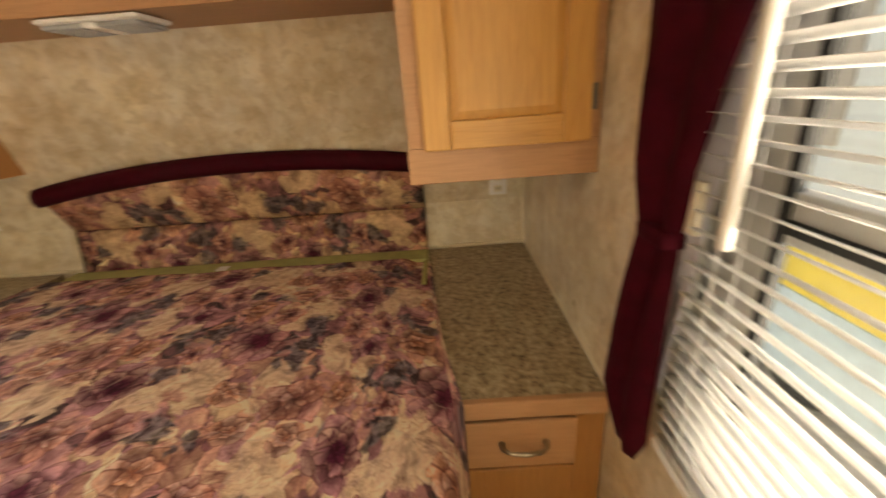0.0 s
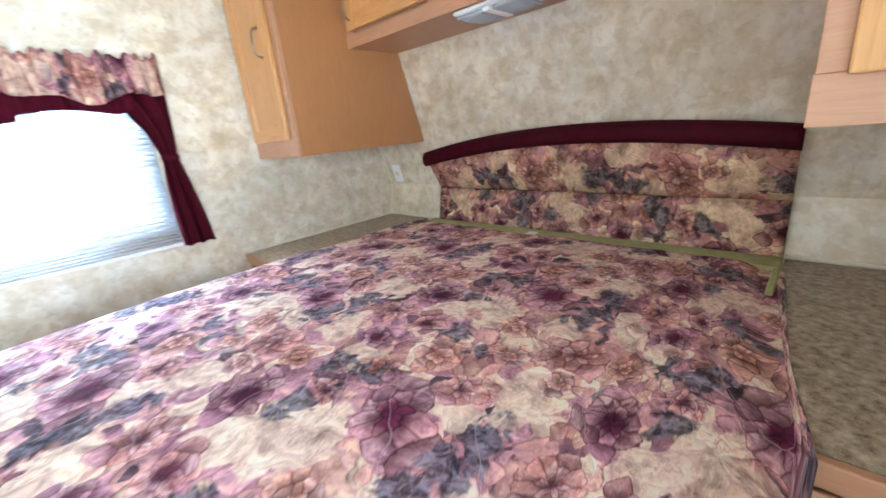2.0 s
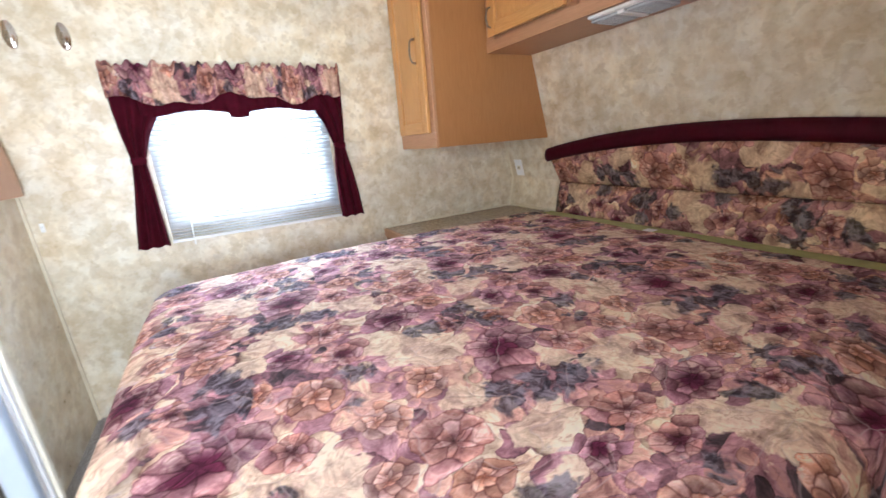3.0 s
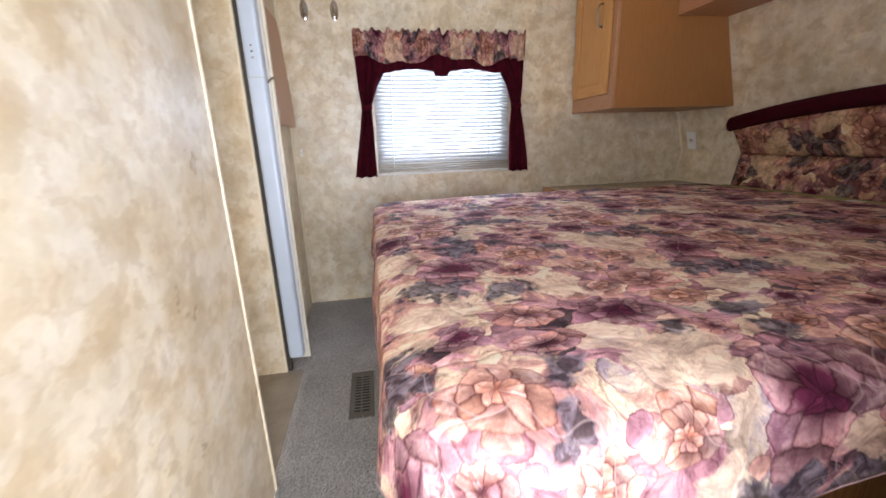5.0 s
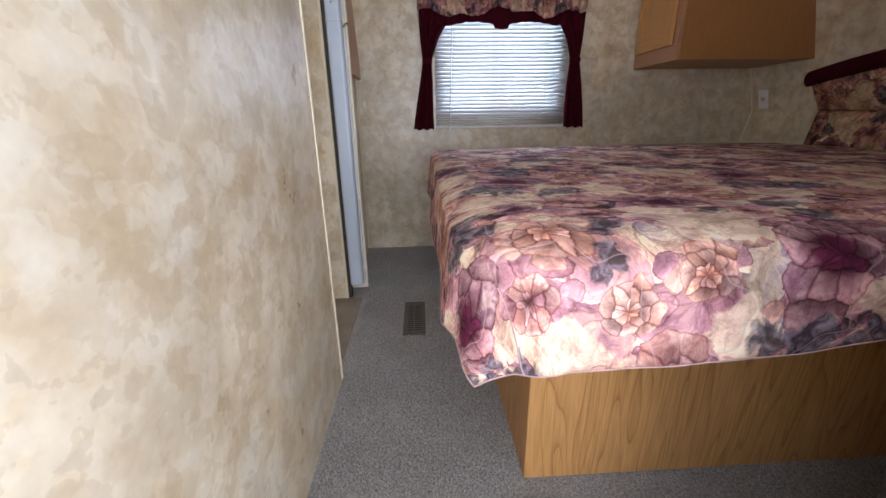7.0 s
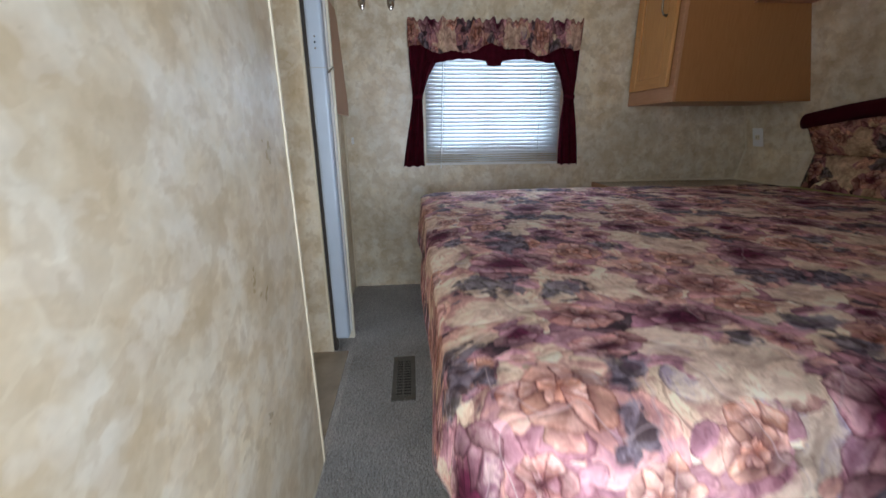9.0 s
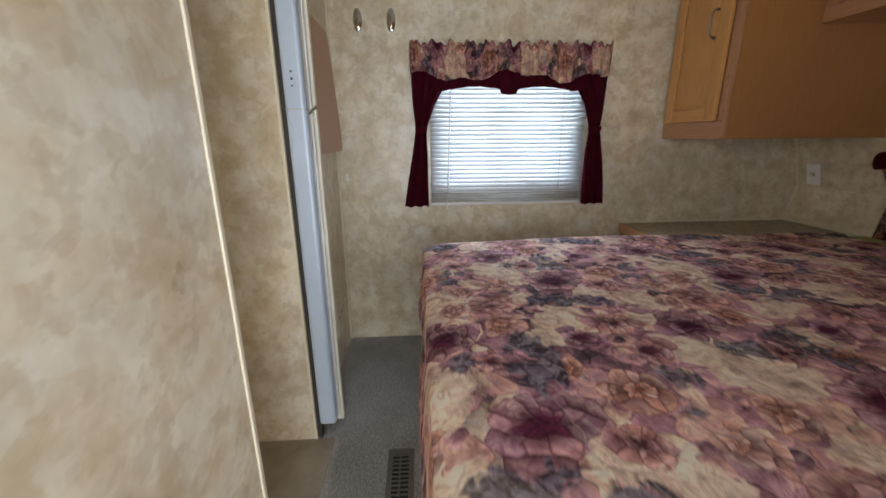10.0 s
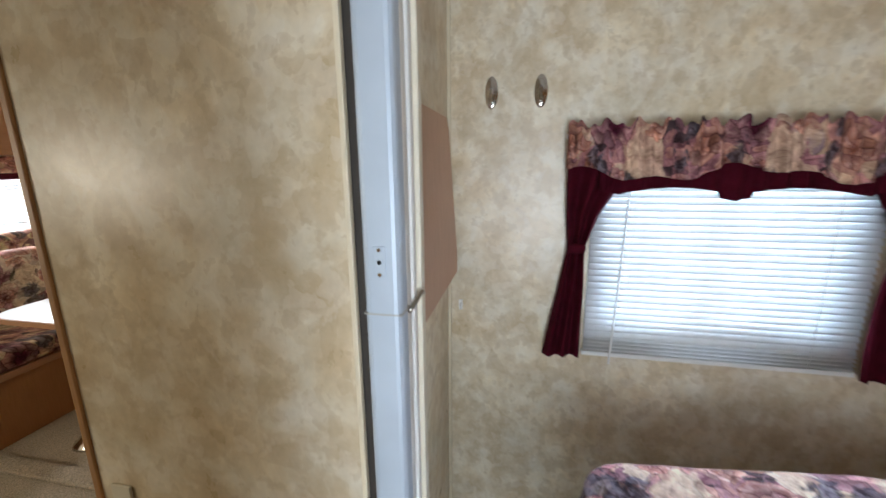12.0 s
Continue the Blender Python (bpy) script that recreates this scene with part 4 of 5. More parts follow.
def lower(s, t):
    x = HX0 + (HX1 - HX0) * s
    z = 0.655 + 0.205 * t
    puff = 0.022 * (1 - (2 * t - 1) ** 4) * (1 - (2 * s - 1) ** 30)
    return (x, north_y(z) - 0.030 - puff, z)


def upper(s, t):
    x0 = HX0 - 0.045 * t
    x = x0 + (HX1 - x0) * s
    z = 0.862 + (arch(x) - 0.862) * t
    puff = 0.024 * (1 - (2 * t - 1) ** 4) * (1 - (2 * s - 1) ** 30)
    return (x, north_y(z) - 0.030 - puff, z)


def closed(f, nu, nv, uv, depth=0.028):
    bm = sheet(f, nu, nv, uv)
    bm.normal_update()
    r = bmesh.ops.extrude_face_region(bm, geom=[fc for fc in bm.faces])
    for g in r["geom"]:
        if isinstance(g, bmesh.types.BMVert):
            g.co.y = max(g.co.y, north_y(g.co.z) - 0.030) + depth
    return bm


put("lower_pad", closed(lower, 80, 12, lambda s, t: (0.22 * t + 0.16, 1.245 - 1.575 * s)), FLORAL_HB, hb, smooth=True)
put("upper_pad", closed(upper, 80, 14, lambda s, t: (0.20 * t - 0.085, 1.285 - 1.615 * s)), FLORAL_HB, hb, smooth=True)


def roll(s, t):
    x0, x1 = HX0 - 0.052, HX1 + 0.004
    x = x0 + (x1 - x0) * s
    zc = arch(x) + 0.028
    a = 2 * math.pi * t
    return (x, north_y(zc) - 0.034 + 0.032 * math.cos(a), zc + 0.040 * math.sin(a))


bm = sheet(roll, 80, 16)
bmesh.ops.remove_doubles(bm, verts=bm.verts[:], dist=0.0005)
bmesh.ops.holes_fill(bm, edges=bm.edges[:], sides=20)
put("top_roll", bm, WINE_VINYL, hb, "padded wine-red vinyl roll", smooth=True)


# ---- cabinets ----
def panel_door(x0, x1, y, z0, z1, parent, handle=None, hinge=None, t=0.020, stile=0.058):
    """A raised-panel door whose front faces -y at y."""
    bm = bmesh.new()
    a = [(x0 + stile - 0.004, z0 + stile - 0.004), (x1 - stile + 0.004, z0 + stile - 0.004), (x1 - stile + 0.004, z1 - stile + 0.004), (x0 + stile - 0.004, z1 - stile + 0.004)]
    g = 0.022
    c = [(a[0][0] + g, a[0][1] + g), (a[1][0] - g, a[1][1] + g), (a[2][0] - g, a[2][1] - g), (a[3][0] + g, a[3][1] - g)]
    va = [bm.verts.new((p, y + 0.013, q)) for p, q in a]
    vc = [bm.verts.new((p, y + 0.005, q)) for p, q in c]
    for i in range(4):
        bm.faces.new((va[i], va[(i + 1) % 4], vc[(i + 1) % 4], vc[i]))
    bm.faces.new(vc)
    vb = [bm.verts.new((p, y + 0.018, q)) for p, q in a]
    for i in range(4):
        bm.faces.new((va[i], vb[i], vb[(i + 1) % 4], va[(i + 1) % 4]))
    bm.faces.new(vb)
    d = put("door", bm, MAPLE, parent, "honey maple raised-panel door")

    def sub(name, bm, material, smooth=False):
        bm.transform(Matrix.Translation(-parent.matrix_world.translation))
        return part(name, bm, material, d, smooth=smooth)
    sub("stile", boxes((x0, x0 + stile, y, y + t, z0, z1), bevel=0.004), MAPLE)
    sub("stile", boxes((x1 - stile, x1, y, y + t, z0, z1), bevel=0.004), MAPLE)
    sub("rail", boxes((x0 + stile + 0.0005, x1 - stile - 0.0005, y + 0.001, y + t, z0, z0 + stile), bevel=0.003), MAPLE_X)
    sub("rail", boxes((x0 + stile + 0.0005, x1 - stile - 0.0005, y + 0.001, y + t, z1 - stile, z1), bevel=0.003), MAPLE_X)
    if handle:
        hx, hz0, hz1 = handle
        bm = bmesh.new()
        pull_pts = [(hx, y + 0.002, hz0), (hx, y - 0.016, hz0 + 0.004), (hx, y - 0.026, hz0 + 0.02), (hx, y - 0.029, (hz0 + hz1) / 2), (hx, y - 0.026, hz1 - 0.02), (hx, y - 0.016, hz1 - 0.004), (hx, y + 0.002, hz1)]
        tube(bm, pull_pts, [0.007, 0.005, 0.0045, 0.005, 0.0045, 0.005, 0.007], 10)
        sub("handle", bm, NICKEL, True)
    for hz in (hinge or ()):
        sub("hinge", boxes((x1 - 0.004, x1 + 0.008, y - 0.002, y + 0.014, hz, hz + 0.05), bevel=0.001), BRONZE)
    return d


def wall_cabinet(name, x0, x1, y0, z0, label, side):
    top = thing(name, ((x0 + x1) / 2, y0, z0), label, "cabinet")
    bm = bmesh.new()
    prof = [(y0, z0), (north_y(z0) - 0.002, z0), (north_y(1.588) - 0.002, 1.588), (north_y(H) - 0.004, H - 0.002), (y0, H - 0.002)]
    a = [bm.verts.new((x0, y, z)) for y, z in prof]
    c = [bm.verts.new((x1, y, z)) for y, z in prof]
    for i in range(5):
        j = (i + 1) % 5
        bm.faces.new((a[i], a[j], c[j], c[i]))
    bm.faces.new(a[::-1])
    bm.faces.new(c)
    put("carcass", bm, VINYL_WOOD, top)
    f = 0.003
    bm = boxes((x0 - f * (side < 0), x1 + f * (side > 0), y0 - 0.018, y0 - 0.0005, z0 - 0.002, z0 + 0.075), (x0, x0 + 0.040, y0 - 0.0182, y0 - 0.0005, z0 + 0.0755, H - 0.004), (x1 - 0.040, x1, y0 - 0.0182, y0 - 0.0005, z0 + 0.0755, H - 0.004), bevel=0.0015)
    put("face_frame", bm, VINYL_WOOD_X, top, "pinkish wood-print face frame")
    return top


nw = wall_cabinet("wall_cabinet", W + 0.002, -1.473, 1.148, 1.133, "tall maple wall cabinet above the west shelf", 1)
panel_door(W + 0.030, -1.515, 1.110, 1.208, H - 0.03, nw, handle=(-1.590, 1.555, 1.668))
ne = wall_cabinet("wall_cabinet", 0.186, E - 0.002, 1.152, 1.139, "tall maple wall cabinet above the east shelf", -1)
panel_door(0.221, 0.570, 1.114, 1.209, H - 0.03, ne, hinge=(1.27, 1.75))
put("scribe_strip", boxes((0.174, 0.185, north_y(1.2) - 0.055, north_y(1.2) - 0.035, 1.18, 1.588)), VINYL_WOOD, ne)

ov = thing("overhead_cabinet", (-0.64, 1.48, 1.588), "long maple overhead cabinet across the bed head", "cabinet")
OY = 1.475
bm = bmesh.new()
prof = [(OY + 0.018, 1.588), (north_y(1.588) - 0.003, 1.588), (north_y(H) - 0.004, H - 0.003), (OY + 0.018, H - 0.003)]
a = [bm.verts.new((-1.472, y, z)) for y, z in prof]
c = [bm.verts.new((0.185, y, z)) for y, z in prof]
for i in range(4):
    j = (i + 1) % 4
    bm.faces.new((a[i], a[j], c[j], c[i]))
bm.faces.new(a[::-1])
bm.faces.new(c)
put("carcass", bm, VINYL_WOOD_X, ov)
put("lower_rail", boxes((-1.472, 0.185, OY, OY + 0.0175, 1.586, 1.640), bevel=0.0015), VINYL_WOOD_X, ov, "pinkish wood-print face rail")
for x in (-1.44, -0.90, -0.37, 0.153):
    put("frame_stile", boxes((x - 0.03, x + 0.03, OY + 0.001, OY + 0.0175, 1.6405, H - 0.004)), VINYL_WOOD_X, ov)
for x0, x1 in ((-1.430, -0.915), (-0.885, -0.385), (-0.355, 0.145)):
    panel_door(x0, x1, OY - 0.022, 1.650, H - 0.02, ov, handle=None)
    d = ov.children[-1]
    bm = bmesh.new()
    hx = x0 + 0.030
    tube(bm, [(hx, OY - 0.020, 1.69), (hx, OY - 0.040, 1.695), (hx, OY - 0.050, 1.73), (hx, OY - 0.040, 1.775), (hx, OY - 0.020, 1.78)], 0.0045, 10)
    bm.transform(Matrix.Translation(-ov.matrix_world.translation))
    part("handle", bm, NICKEL, d, smooth=True)

# reading light under the overhead cabinet
lamp = thing("reading_light", (-0.675, 1.575, 1.587), "white plastic twin reading light, switched off, under the cabinet", "lamp")
bm = boxes((-0.828, -0.535, 1.485, 1.645, 1.570, 1.5865), bevel=0.012)
put("base", bm, WHITE, lamp, smooth=False)
for x0, x1 in ((-0.816, -0.700), (-0.663, -0.547)):
    bm = bmesh.new()
    box(bm, x0, x1, 1.496, 1.634, 1.557, 1.5695, 0.006, 3)
    put("lens", bm, LENS, lamp, "clear ribbed lens", smooth=True)
    bm = bmesh.new()
    for k in range(9):
        y = 1.510 + k * 0.0135
        box(bm, x0 + 0.012, x1 - 0.012, y - 0.002, y + 0.002, 1.5548, 1.5572)
    put("ribs", bm, LENS, lamp)
put("switch_bar", boxes((-0.696, -0.667, 1.490, 1.640, 1.556, 1.5695), bevel=0.004), WHITE, lamp)


# ---- shelves beside the bed ----
def nightstand(x0, x1, y0, label):
    top = thing("nightstand", ((x0 + x1) / 2, y0, 0), label, "nightstand")
    put("countertop", boxes((x0, x1, y0 + 0.014, 1.930, 0.640, 0.668)), LAMINATE, top, "speckled brown laminate top")
    put("front_edge", boxes((x0, x1, y0 - 0.006, y0 + 0.0135, 0.620, 0.669), bevel=0.004), VINYL_WOOD_X, top)
    put("carcass", boxes((x0 + 0.004, x1 - 0.002, y0 + 0.022, 1.85, 0.0, 0.6395)), VINYL_WOOD, top)
    put("face_frame", boxes((x0 + 0.004, x0 + 0.035, y0 + 0.004, y0 + 0.0215, 0, 0.6195), (x1 - 0.075, x1 - 0.002, y0 + 0.004, y0 + 0.0215, 0, 0.6195), (x0 + 0.0355, x1 - 0.0755, y0 + 0.004, y0 + 0.0215, 0.44, 0.47)), VINYL_WOOD, top)
    return top


nse = nightstand(0.166, E - 0.002, 0.967, "built-in maple nightstand with a speckled laminate top")
dr = put("drawer", boxes((0.215, 0.524, 0.958, 0.9705, 0.472, 0.614), bevel=0.004), VINYL_WOOD_X, nse, "maple drawer front")
bm = bmesh.new()
tube(bm, [(0.350, 0.959, 0.550), (0.352, 0.941, 0.548), (0.368, 0.931, 0.546), (0.402, 0.928, 0.545), (0.436, 0.931, 0.546), (0.452, 0.941, 0.548), (0.454, 0.959, 0.550)], [0.008, 0.006, 0.005, 0.006, 0.005, 0.006, 0.008], 10)
bm.transform(Matrix.Translation(-nse.matrix_world.translation))
part("handle", bm, NICKEL, dr, "antique nickel bow handle", smooth=True)
put("door", boxes((0.215, 0.524, 0.958, 0.9705, 0.06, 0.466), bevel=0.004), VINYL_WOOD, nse, "maple lower door")
nightstand(W + 0.002, -1.54, 0.953, "built-in maple nightstand shelf against the west wall")


# ---- small fittings ----
def outlet(x, z, label, two=True):
    y = north_y(z) - 0.005
    top = thing("outlet", (x, y, z), label, "outlet")
    lean = Matrix.Rotation(radians(15), 4, 'X')
    bm = boxes((-0.038, 0.038, -0.006, 0.0, -0.058, 0.058), bevel=0.003)
    bm.transform(lean)
    part("cover_plate", bm, OUTLET_WHITE, top)
    for dz in ((-0.026, 0.026) if two else (0.0,)):
        bm = boxes((-0.016, 0.016, -0.008, -0.0062, dz - 0.014, dz + 0.014), bevel=0.002)
        bm.transform(lean)
        sock = part("socket", bm, CREAM, top)
        bm = boxes((-0.008, -0.005, -0.0086, -0.0081, dz - 0.004, dz + 0.007), (0.005, 0.008, -0.0086, -0.0081, dz - 0.004, dz + 0.007))
        bm.transform(lean)
        part("slots", bm, BLACK, sock)
    return top


outlet(0.485, 0.948, "white double power outlet on the wall")
outlet(-1.800, 0.942, "white power outlet on the wall by the shelf", False)

sw = thing("light_switch", (XC, -1.186, 0.745), "cream rocker light switch on the closet wall", "switch")
put("cover_plate", boxes((XC + 0.0005, XC + 0.007, -1.212, -1.160, 0.697, 0.793), bevel=0.003), CREAM, sw)
put("rocker", boxes((XC + 0.0072, XC + 0.013, -1.197, -1.175, 0.727, 0.763), bevel=0.003), WHITE, sw)

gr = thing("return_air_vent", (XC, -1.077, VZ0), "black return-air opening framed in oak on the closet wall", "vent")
# flat black sheets cover the back, sides and top of the shallow recess
put("recess_back", boxes((XC - 0.039, XC - 0.034, VY0 + 0.001, VY1 - 0.001, VZ0 + 0.001, VZ1 - 0.001)), BLACK, gr, "plain black sheet in the recess")
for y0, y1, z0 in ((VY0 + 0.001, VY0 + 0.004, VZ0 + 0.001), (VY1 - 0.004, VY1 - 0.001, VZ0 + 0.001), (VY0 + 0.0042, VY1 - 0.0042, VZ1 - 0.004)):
    put("recess_side", boxes((XC - 0.0338, XC - 0.001, y0, y1, z0, VZ1 - 0.001)), BLACK, gr, "plain black sheet in the recess")
f = 0.010
put("vent_frame", boxes((XC + 0.0005, XC + 0.006, VY0 - f, VY0 + 0.001, VZ0 - f, VZ1 + f), (XC + 0.0005, XC + 0.006, VY1 - 0.001, VY1 + f, VZ0 - f, VZ1 + f), (XC + 0.0005, XC + 0.0055, VY0 + 0.0015, VY1 - 0.0015, VZ0 - f, VZ0 + 0.001), (XC + 0.0005, XC + 0.0055, VY0 + 0.0015, VY1 - 0.0015, VZ1 - 0.001, VZ1 + f), bevel=0.0015), TRIM_WOOD, gr)


def coat_hook(y, z):
    top = thing("coat_hook", (W, y, z), "oval polished chrome coat hook on the west wall", "hook", "coat hooks")
    bm = bmesh.new()
    bmesh.ops.create_uvsphere(bm, u_segments=24, v_segments=12, radius=1.0, matrix=Matrix.Diagonal((0.007, 0.022, 0.052, 1)))
    part("back_plate", bm, CHROME, top, smooth=True)
    bm = bmesh.new()
    bmesh.ops.create_uvsphere(bm, u_segments=20, v_segments=10, radius=1.0, matrix=Matrix.Translation((0.004, 0, 0)) @ Matrix.Diagonal((0.007, 0.014, 0.040, 1)))
    part("boss", bm, CHROME, top, smooth=True)
    bm = bmesh.new()
    tube(bm, [(0.008, 0, 0.012), (0.020, 0, 0.004), (0.028, 0, -0.010), (0.030, 0, -0.022), (0.024, 0, -0.030)], [0.005, 0.005, 0.005, 0.006, 0.007], 10)
    part("prong", bm, NICKEL, top, smooth=True)
    return top


h1 = coat_hook(-0.468, 1.692)
copy_thing(h1, Matrix.Translation((W, -0.308, 1.692)))

wh = thing("wall_hook", (W, -0.57, 0.944), "tiny white plastic hook stuck on the wall", "hook")
bm = boxes((0.0, 0.004, -0.008, 0.008, -0.020, 0.020), bevel=0.002)
part("plate", bm, WHITE, wh)
bm = bmesh.new()
tube(bm, [(0.003, 0, 0.008), (0.012, 0, -0.004), (0.014, 0, -0.012), (0.010, 0, -0.017)], 0.003, 8)
part("prong", bm, WHITE, wh, smooth=True)

# floor register
reg = thing("floor_register", (-0.865, -0.28, 0.0), "brown metal floor register set in the carpet", "vent")
RX0, RX1, RY0, RY1 = -1.005, -0.702, -0.328, -0.233
put("register_frame", boxes((RX0, RX0 + 0.022, RY0, RY1, 0.0, 0.006), (RX1 - 0.022, RX1, RY0, RY1, 0.0, 0.006), (RX0 + 0.022, RX1 - 0.022, RY0, RY0 + 0.018, 0.0, 0.006), (RX0 + 0.022, RX1 - 0.022, RY1 - 0.018, RY1, 0.0, 0.006)), BRONZE, reg)
# black sheet under the slats, painting the unlit depth of the slots
put("register_pan", boxes((RX0 + 0.02, RX1 - 0.02, RY0 + 0.016, RY1 - 0.016, 0.0005, 0.0015)), BLACK, reg)
for k in range(14):
    x = RX0 + 0.030 + k * 0.0186
    put("slat", boxes((x - 0.0026, x + 0.0026, RY0 + 0.018, RY1 - 0.018, 0.0016, 0.005)), BRONZE, reg)
put("centre_bar", boxes((RX0 + 0.022, RX1 - 0.022, -0.286, -0.280, 0.0018, 0.0056)), BRONZE, reg)

# folding door, pushed back beside the closet
fd = thing("folding_door", (-1.13, -0.57, 0.02), "white folding door pushed open beside the closet", "door")
bm = bmesh.new()
box(bm, -1.120, -1.076, -0.598, -0.535, 0.070, H - 0.02, 0.012, 3)
put("lead_post", bm, SILVER, fd, "pale blue-grey metal lead post")
put("fold", boxes((-1.146, -1.122, -0.598, -0.538, 0.070, H - 0.02), bevel=0.004), WHITE, fd)
put("fold", boxes((-1.170, -1.148, -0.598, -0.534, 0.070, H - 0.02), bevel=0.004), WHITE, fd)
put("end_strip", boxes((-1.196, -1.172, -0.612, -0.526, 0.02, H - 0.02), bevel=0.003), CREAM, fd, "cream end strip")
# dark strip that paints the shade between the closet corner and the post
put("seal", boxes((-1.130, -1.096, -0.6155, -0.599, 0.0, H - 0.02)), GAP_SHADE, fd, "dark strip painting the shaded gap")
put("strike_plate", boxes((-1.0772, -1.0745, -0.578, -0.558, 1.295, 1.345), bevel=0.0006), SILVER, fd)
# dots on the plate; the middle bead is black to paint a dark keeper hole
for z in (1.300, 1.320, 1.340):
    bm = bmesh.new()
    bmesh.ops.create_uvsphere(bm, u_segments=10, v_segments=6, radius=0.0035, matrix=Matrix.Translation((-1.0742, -0.568, z)))
    put("screw", bm, BLACK if z == 1.320 else CHROME, fd)
bm = bmesh.new()
tube(bm, [(-1.122, -0.536, 1.222), (-1.140, -0.530, 1.234), (-1.164, -0.524, 1.246), (-1.174, -0.524, 1.240)], 0.004, 8)
put("latch", bm, NICKEL, fd, smooth=True)
put("handle_seam", boxes((-1.122, -1.0755, -0.5985, -0.5345, 1.232, 1.2345)), GREY_RAIL, fd)

# leaning board on the closet front
bd = thing("wall_board", (-1.5, -0.62, 1.09), "tan wood-print board fixed to the closet front", "board")
bm = bmesh.new()
pts = [(-1.24, 1.605), (-1.765, 1.605), (-1.79, 1.575), (-1.865, 1.16), (-1.855, 1.085), (-1.24, 1.085)]


def board_y(z):
    return -0.594 + 0.018 * (1.605 - z) / 0.52


fr = [bm.verts.new((x, board_y(z), z)) for x, z in pts]
bk = [bm.verts.new((x, board_y(z) - 0.020, z)) for x, z in pts]
bm.faces.new(fr)
bm.faces.new(bk[::-1])
for i in range(len(pts)):
    j = (i + 1) % len(pts)
    bm.faces.new((fr[i], fr[j], bk[j], bk[i]))
put("board", bm, BOARD, bd)

# ---- dinette beyond the passage ----
b1 = thing("dinette_bench", (-2.1, -1.9, 0), "maple dinette bench with a floral cushion", "bench")
put("box", boxes((-2.70, -1.705, -2.17, -1.32, 0, 0.40), bevel=0.004), VINYL_WOOD, b1)
put("cushion", boxes((-2.70, -1.70, -2.20, -1.45, 0.401, 0.50), bevel=0.03), WINE, b1, "wine-red cushion base", smooth=True)
bm = bmesh.new()
tube(bm, [(-1.704, -2.14, 0.17), (-1.690, -2.14, 0.175), (-1.684, -2.14, 0.21), (-1.690, -2.14, 0.245), (-1.704, -2.14, 0.25)], 0.005, 8)
put("handle", bm, NICKEL, b1, smooth=True)


def cushion(name, x0, x1, y0, y1, z0, z1, material, parent, label=""):
    bm = bmesh.new()
    box(bm, x0, x1, y0, y1, z0, z1, 0.035, 4)
    lay = bm.loops.layers.uv.new("UVMap")
    for fc in bm.faces:
        for lp in fc.loops:
            p = lp.vert.co
            lp[lay].uv = (p.x + 0.6 * p.y, p.z + 0.6 * p.y)
    return put(name, bm, material, parent, label, True)


cushion("seat_cushion", -2.70, -1.705, -2.19, -1.40, 0.46, 0.56, FLORAL_SEAT, b1, "floral seat cushion")
b2 = thing("dinette_bench", (-2.1, -3.3, 0), "maple dinette bench with floral cushions under the window", "bench")
put("box", boxes((-2.70, -1.45, -3.70, -3.01, 0, 0.36), bevel=0.004), VINYL_WOOD, b2)
put("ledge", boxes((-2.70, -1.44, -3.03, -2.99, 0.361, 0.40), bevel=0.006), VINYL_WOOD_X, b2)
cushion("seat_cushion", -2.70, -1.46, -3.60, -2.99, 0.401, 0.52, FLORAL_SEAT, b2, "floral seat cushion")
cushion("back_cushion", -2.70, -1.46, -3.70, -3.56, 0.521, 1.05, FLORAL_SEAT, b2, "floral back cushion")
pil = thing("pillow", (-2.1, -3.48, 0.52), "pale floral throw pillow leaning on the bench back", "pillow")
cushion("pillow_cover", -2.45, -1.72, -3.55, -3.42, 0.525, 0.955, FLORAL_PALE, pil)
tb = thing("dinette_table", (-2.25, -2.65, 0), "white-topped dinette table with wood edge and chrome pedestal", "table")


def table_outline(z0, z1, grow):
    bm = bmesh.new()
    ring = []
    for cx, cy, a0 in ((-1.945, -2.82, -90), (-1.945, -2.45, 0), (-2.58, -2.45, 90), (-2.58, -2.82, 180)):
        for k in range(7):
            a = radians(a0 + 15 * k)
            ring.append((cx + (0.11 + grow) * math.cos(a), cy + (0.11 + grow) * math.sin(a)))
    lo = [bm.verts.new((x, y, z0)) for x, y in ring]
    hi = [bm.verts.new((x, y, z1)) for x, y in ring]
    bm.faces.new(lo[::-1])
    bm.faces.new(hi)
    for i in range(len(ring)):
        j = (i + 1) % len(ring)
        bm.faces.new((lo[i], lo[j], hi[j], hi[i]))
    return bm


put("tabletop", table_outline(0.722, 0.745, 0.0), TABLE_WHITE, tb, "glossy white laminate top")
put("edge_band", table_outline(0.715, 0.7415, 0.008), VINYL_WOOD_X, tb, "maple edge band")
bm = bmesh.new()
tube(bm, [(-1.955, -2.60, 0.03), (-1.955, -2.60, 0.714)], 0.032, 20)
put("pedestal", bm, CHROME, tb, smooth=True)
bm = bmesh.new()
tube(bm, [(-1.955, -2.60, 0.0), (-1.955, -2.60, 0.012), (-1.955, -2.60, 0.040), (-1.955, -2.60, 0.065)], [0.095, 0.090, 0.050, 0.036], 24)
put("foot", bm, CHROME, tb, smooth=True)
lc = thing("overhead_cabinet", (-2.1, -3.6, 1.53), "maple overhead cabinet above the dinette window", "cabinet")
put("carcass", boxes((-2.70, -1.40, -3.71, -3.42, 1.53, H - 0.005), bevel=0.003), VINYL_WOOD_X, lc)
panel_door(-2.68, -2.06, -3.441, 1.64, H - 0.03, lc)
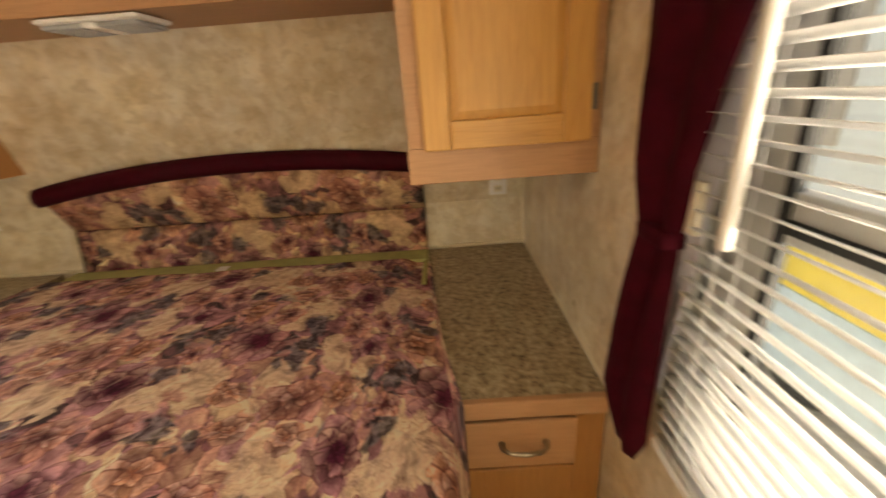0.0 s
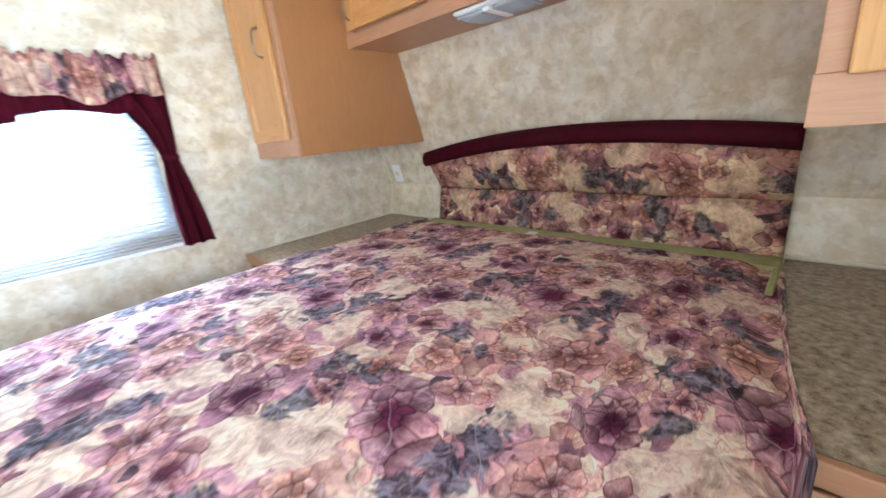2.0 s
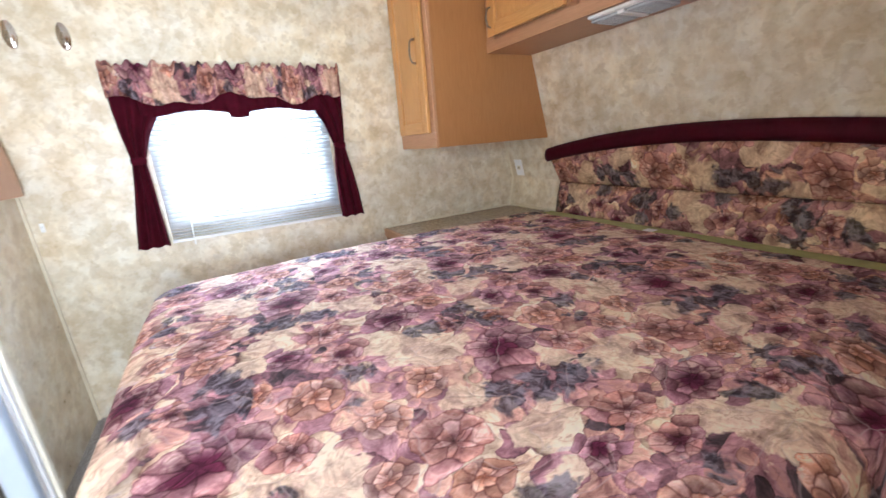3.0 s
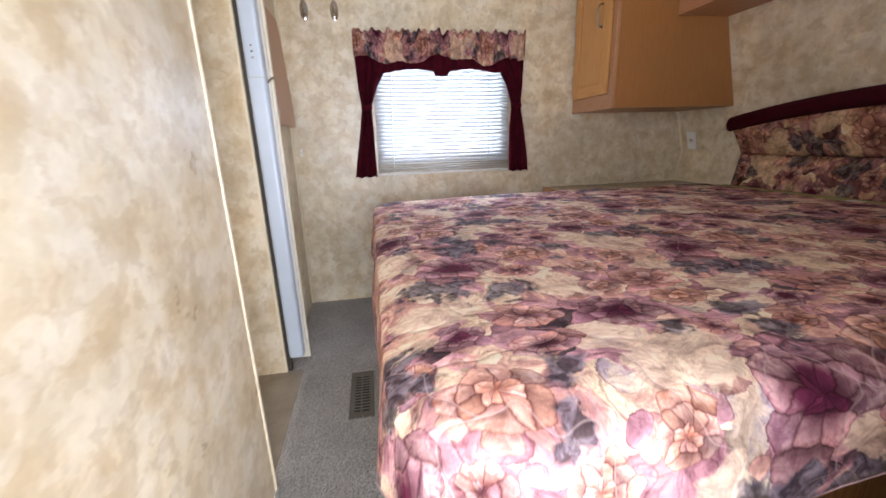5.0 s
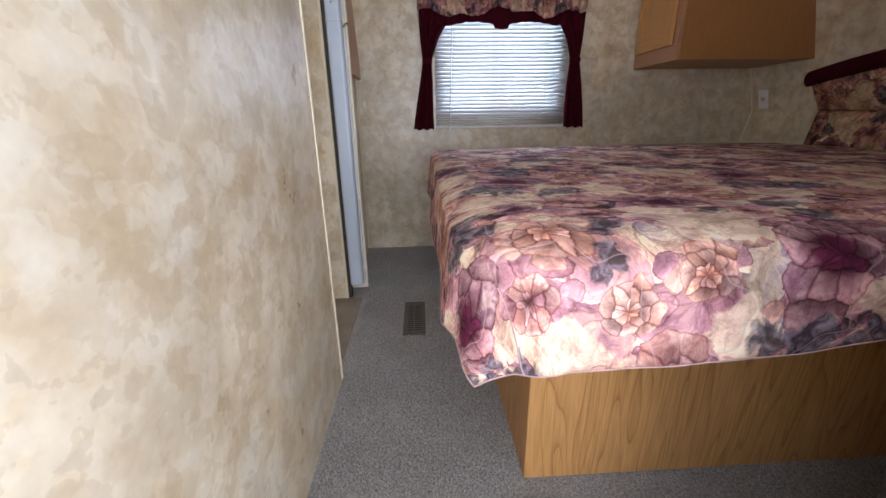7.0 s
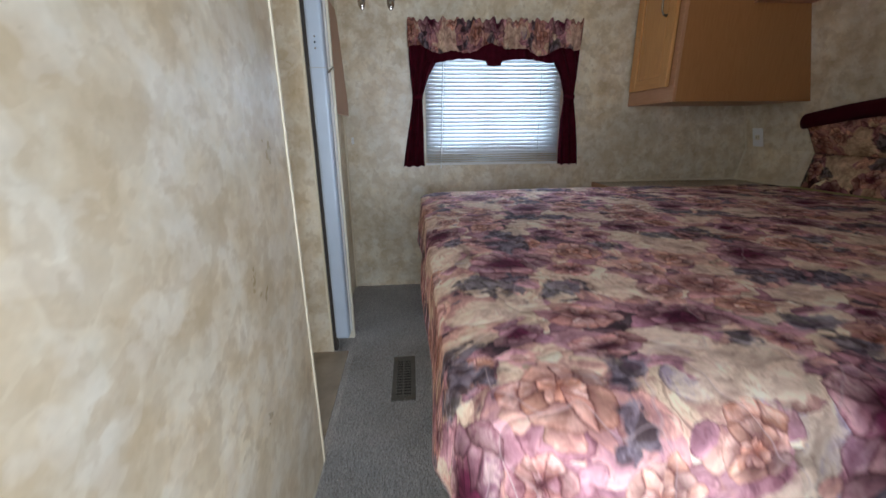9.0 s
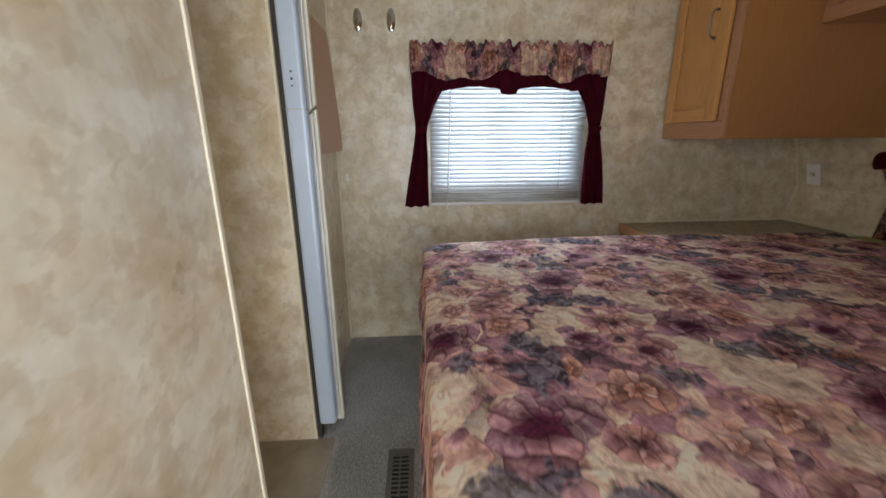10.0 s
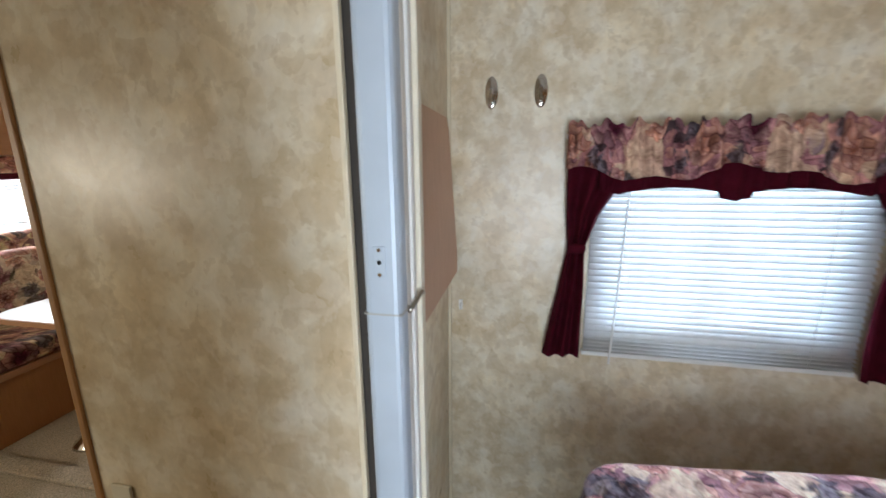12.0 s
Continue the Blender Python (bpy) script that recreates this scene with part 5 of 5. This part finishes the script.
panel_door(-2.05, -1.43, -3.441, 1.64, H - 0.03, lc)
lv = thing("valance", (-2.1, SOUTH, 1.52), "floral valance with wine-red band over the dinette window", "curtain")
put("floral_band", sheet(lambda s, t: (-2.68 + 1.08 * s, SOUTH + 0.06 + 0.008 * math.sin(60 * s), 1.42 + 0.107 * t), 80, 6, lambda s, t: (1.5 * s, 0.14 * t), 0.002), FLORAL_VAL, lv, smooth=True)
put("wine_band", sheet(lambda s, t: (-2.68 + 1.08 * s, SOUTH + 0.052 + 0.008 * math.sin(60 * s), 1.38 + 0.06 * t), 80, 4, None, 0.002), WINE, lv, smooth=True)

# ---- outside ----
structure("ground", boxes((-400, 400, -400, 400, -0.80, -0.72)), GRAVEL, "pale gravel yard around the trailer")
nb = thing("parked_trailer", (-6.5, 1.0, -0.72), "white fibreglass trailer parked outside the west window", "trailer")
put("body", boxes((-8.2, -5.8, -4, 6, -0.2, 2.2), bevel=0.08), TRAILER_WHITE, nb)
put("skirt", boxes((-8.1, -5.85, -3.9, 5.9, -0.72, -0.21)), BLUE_GREY, nb)
ev = thing("parked_van", (3.2, 4.0, -0.72), "pale blue-white van with yellow and blue-grey panels outside the window", "van")
put("body", boxes((2.4, 4.6, 1.2, 7.0, -0.62, 2.0), bevel=0.1), PALE_SIDING, ev)
for wy in (2.3, 5.8):
    bm = bmesh.new()
    tube(bm, [(2.42, wy, -0.40), (2.46, wy, -0.40), (2.62, wy, -0.40), (2.66, wy, -0.40)], [0.29, 0.32, 0.32, 0.29], 28)
    wheel = put("wheel", bm, BLACK, ev, "black tyre", smooth=False)
    bm = bmesh.new()
    tube(bm, [(2.412, wy, -0.40), (2.419, wy, -0.40)], [0.17, 0.19], 24)
    bm.transform(Matrix.Translation(-ev.matrix_world.translation))
    part("rim", bm, SILVER, wheel, "pale metal rim")
put("yellow_panel", boxes((2.385, 2.399, 1.45, 2.62, 0.02, 0.46), bevel=0.003), YELLOW, ev)
put("blue_panel", boxes((2.385, 2.399, 1.45, 2.62, -0.50, 0.015), bevel=0.003), PALE_BLUE, ev)
put("window", boxes((2.385, 2.399, 2.45, 3.60, 0.90, 1.60), bevel=0.003), GREY_RAIL, ev)

# ---- carpet pile near the bed ----
rng = np.random.default_rng(5)


def pile(x0, x1, y0, y1, step):
    """Tufts of cut pile standing on the floor, as corner points of small leaning cones."""
    nx, ny = int((x1 - x0) / step), int((y1 - y0) / step)
    gx, gy = np.meshgrid(np.arange(nx), np.arange(ny))
    px = x0 + (gx.ravel() + rng.uniform(0, 1, nx * ny)) * step
    py = y0 + (gy.ravel() + rng.uniform(0, 1, nx * ny)) * step
    k = len(px)
    turn = rng.uniform(0, 2 * math.pi, k)
    rad = rng.uniform(0.0022, 0.0042, k)
    tall = rng.uniform(0.004, 0.010, k)
    lean = rng.uniform(-0.004, 0.004, (k, 2))
    vs = np.zeros((k, 4, 3))
    for i in range(3):
        a = turn + 2 * math.pi * i / 3
        vs[:, i, 0], vs[:, i, 1], vs[:, i, 2] = px + rad * np.cos(a), py + rad * np.sin(a), 0.0004
    vs[:, 3, 0], vs[:, 3, 1], vs[:, 3, 2] = px + lean[:, 0], py + lean[:, 1], tall
    return vs.reshape(-1, 3)


pts = np.concatenate([pile(-1.07, 0.59, -0.52, -0.01, 0.0058), pile(0.005, 0.59, -0.01, 0.93, 0.0075), pile(-1.88, -1.07, -0.60, -0.01, 0.0085)])
inside = np.repeat((pts.reshape(-1, 4, 3)[:, 0, 0] > RX0 - 0.004) & (pts.reshape(-1, 4, 3)[:, 0, 0] < RX1 + 0.004) & (pts.reshape(-1, 4, 3)[:, 0, 1] > RY0 - 0.004) & (pts.reshape(-1, 4, 3)[:, 0, 1] < RY1 + 0.004), 4)
pts = pts[~inside]
me = bpy.data.meshes.new("carpet_pile")
me.from_pydata(pts.tolist(), [], [f for i in range(0, len(pts), 4) for f in ((i, i + 1, i + 3), (i + 1, i + 2, i + 3), (i + 2, i, i + 3))])
me.materials.append(CARPET)
tagged(new("carpet_pile", me), "grey cut-pile tufts of the bedroom carpet", "carpet", kind="stuff")
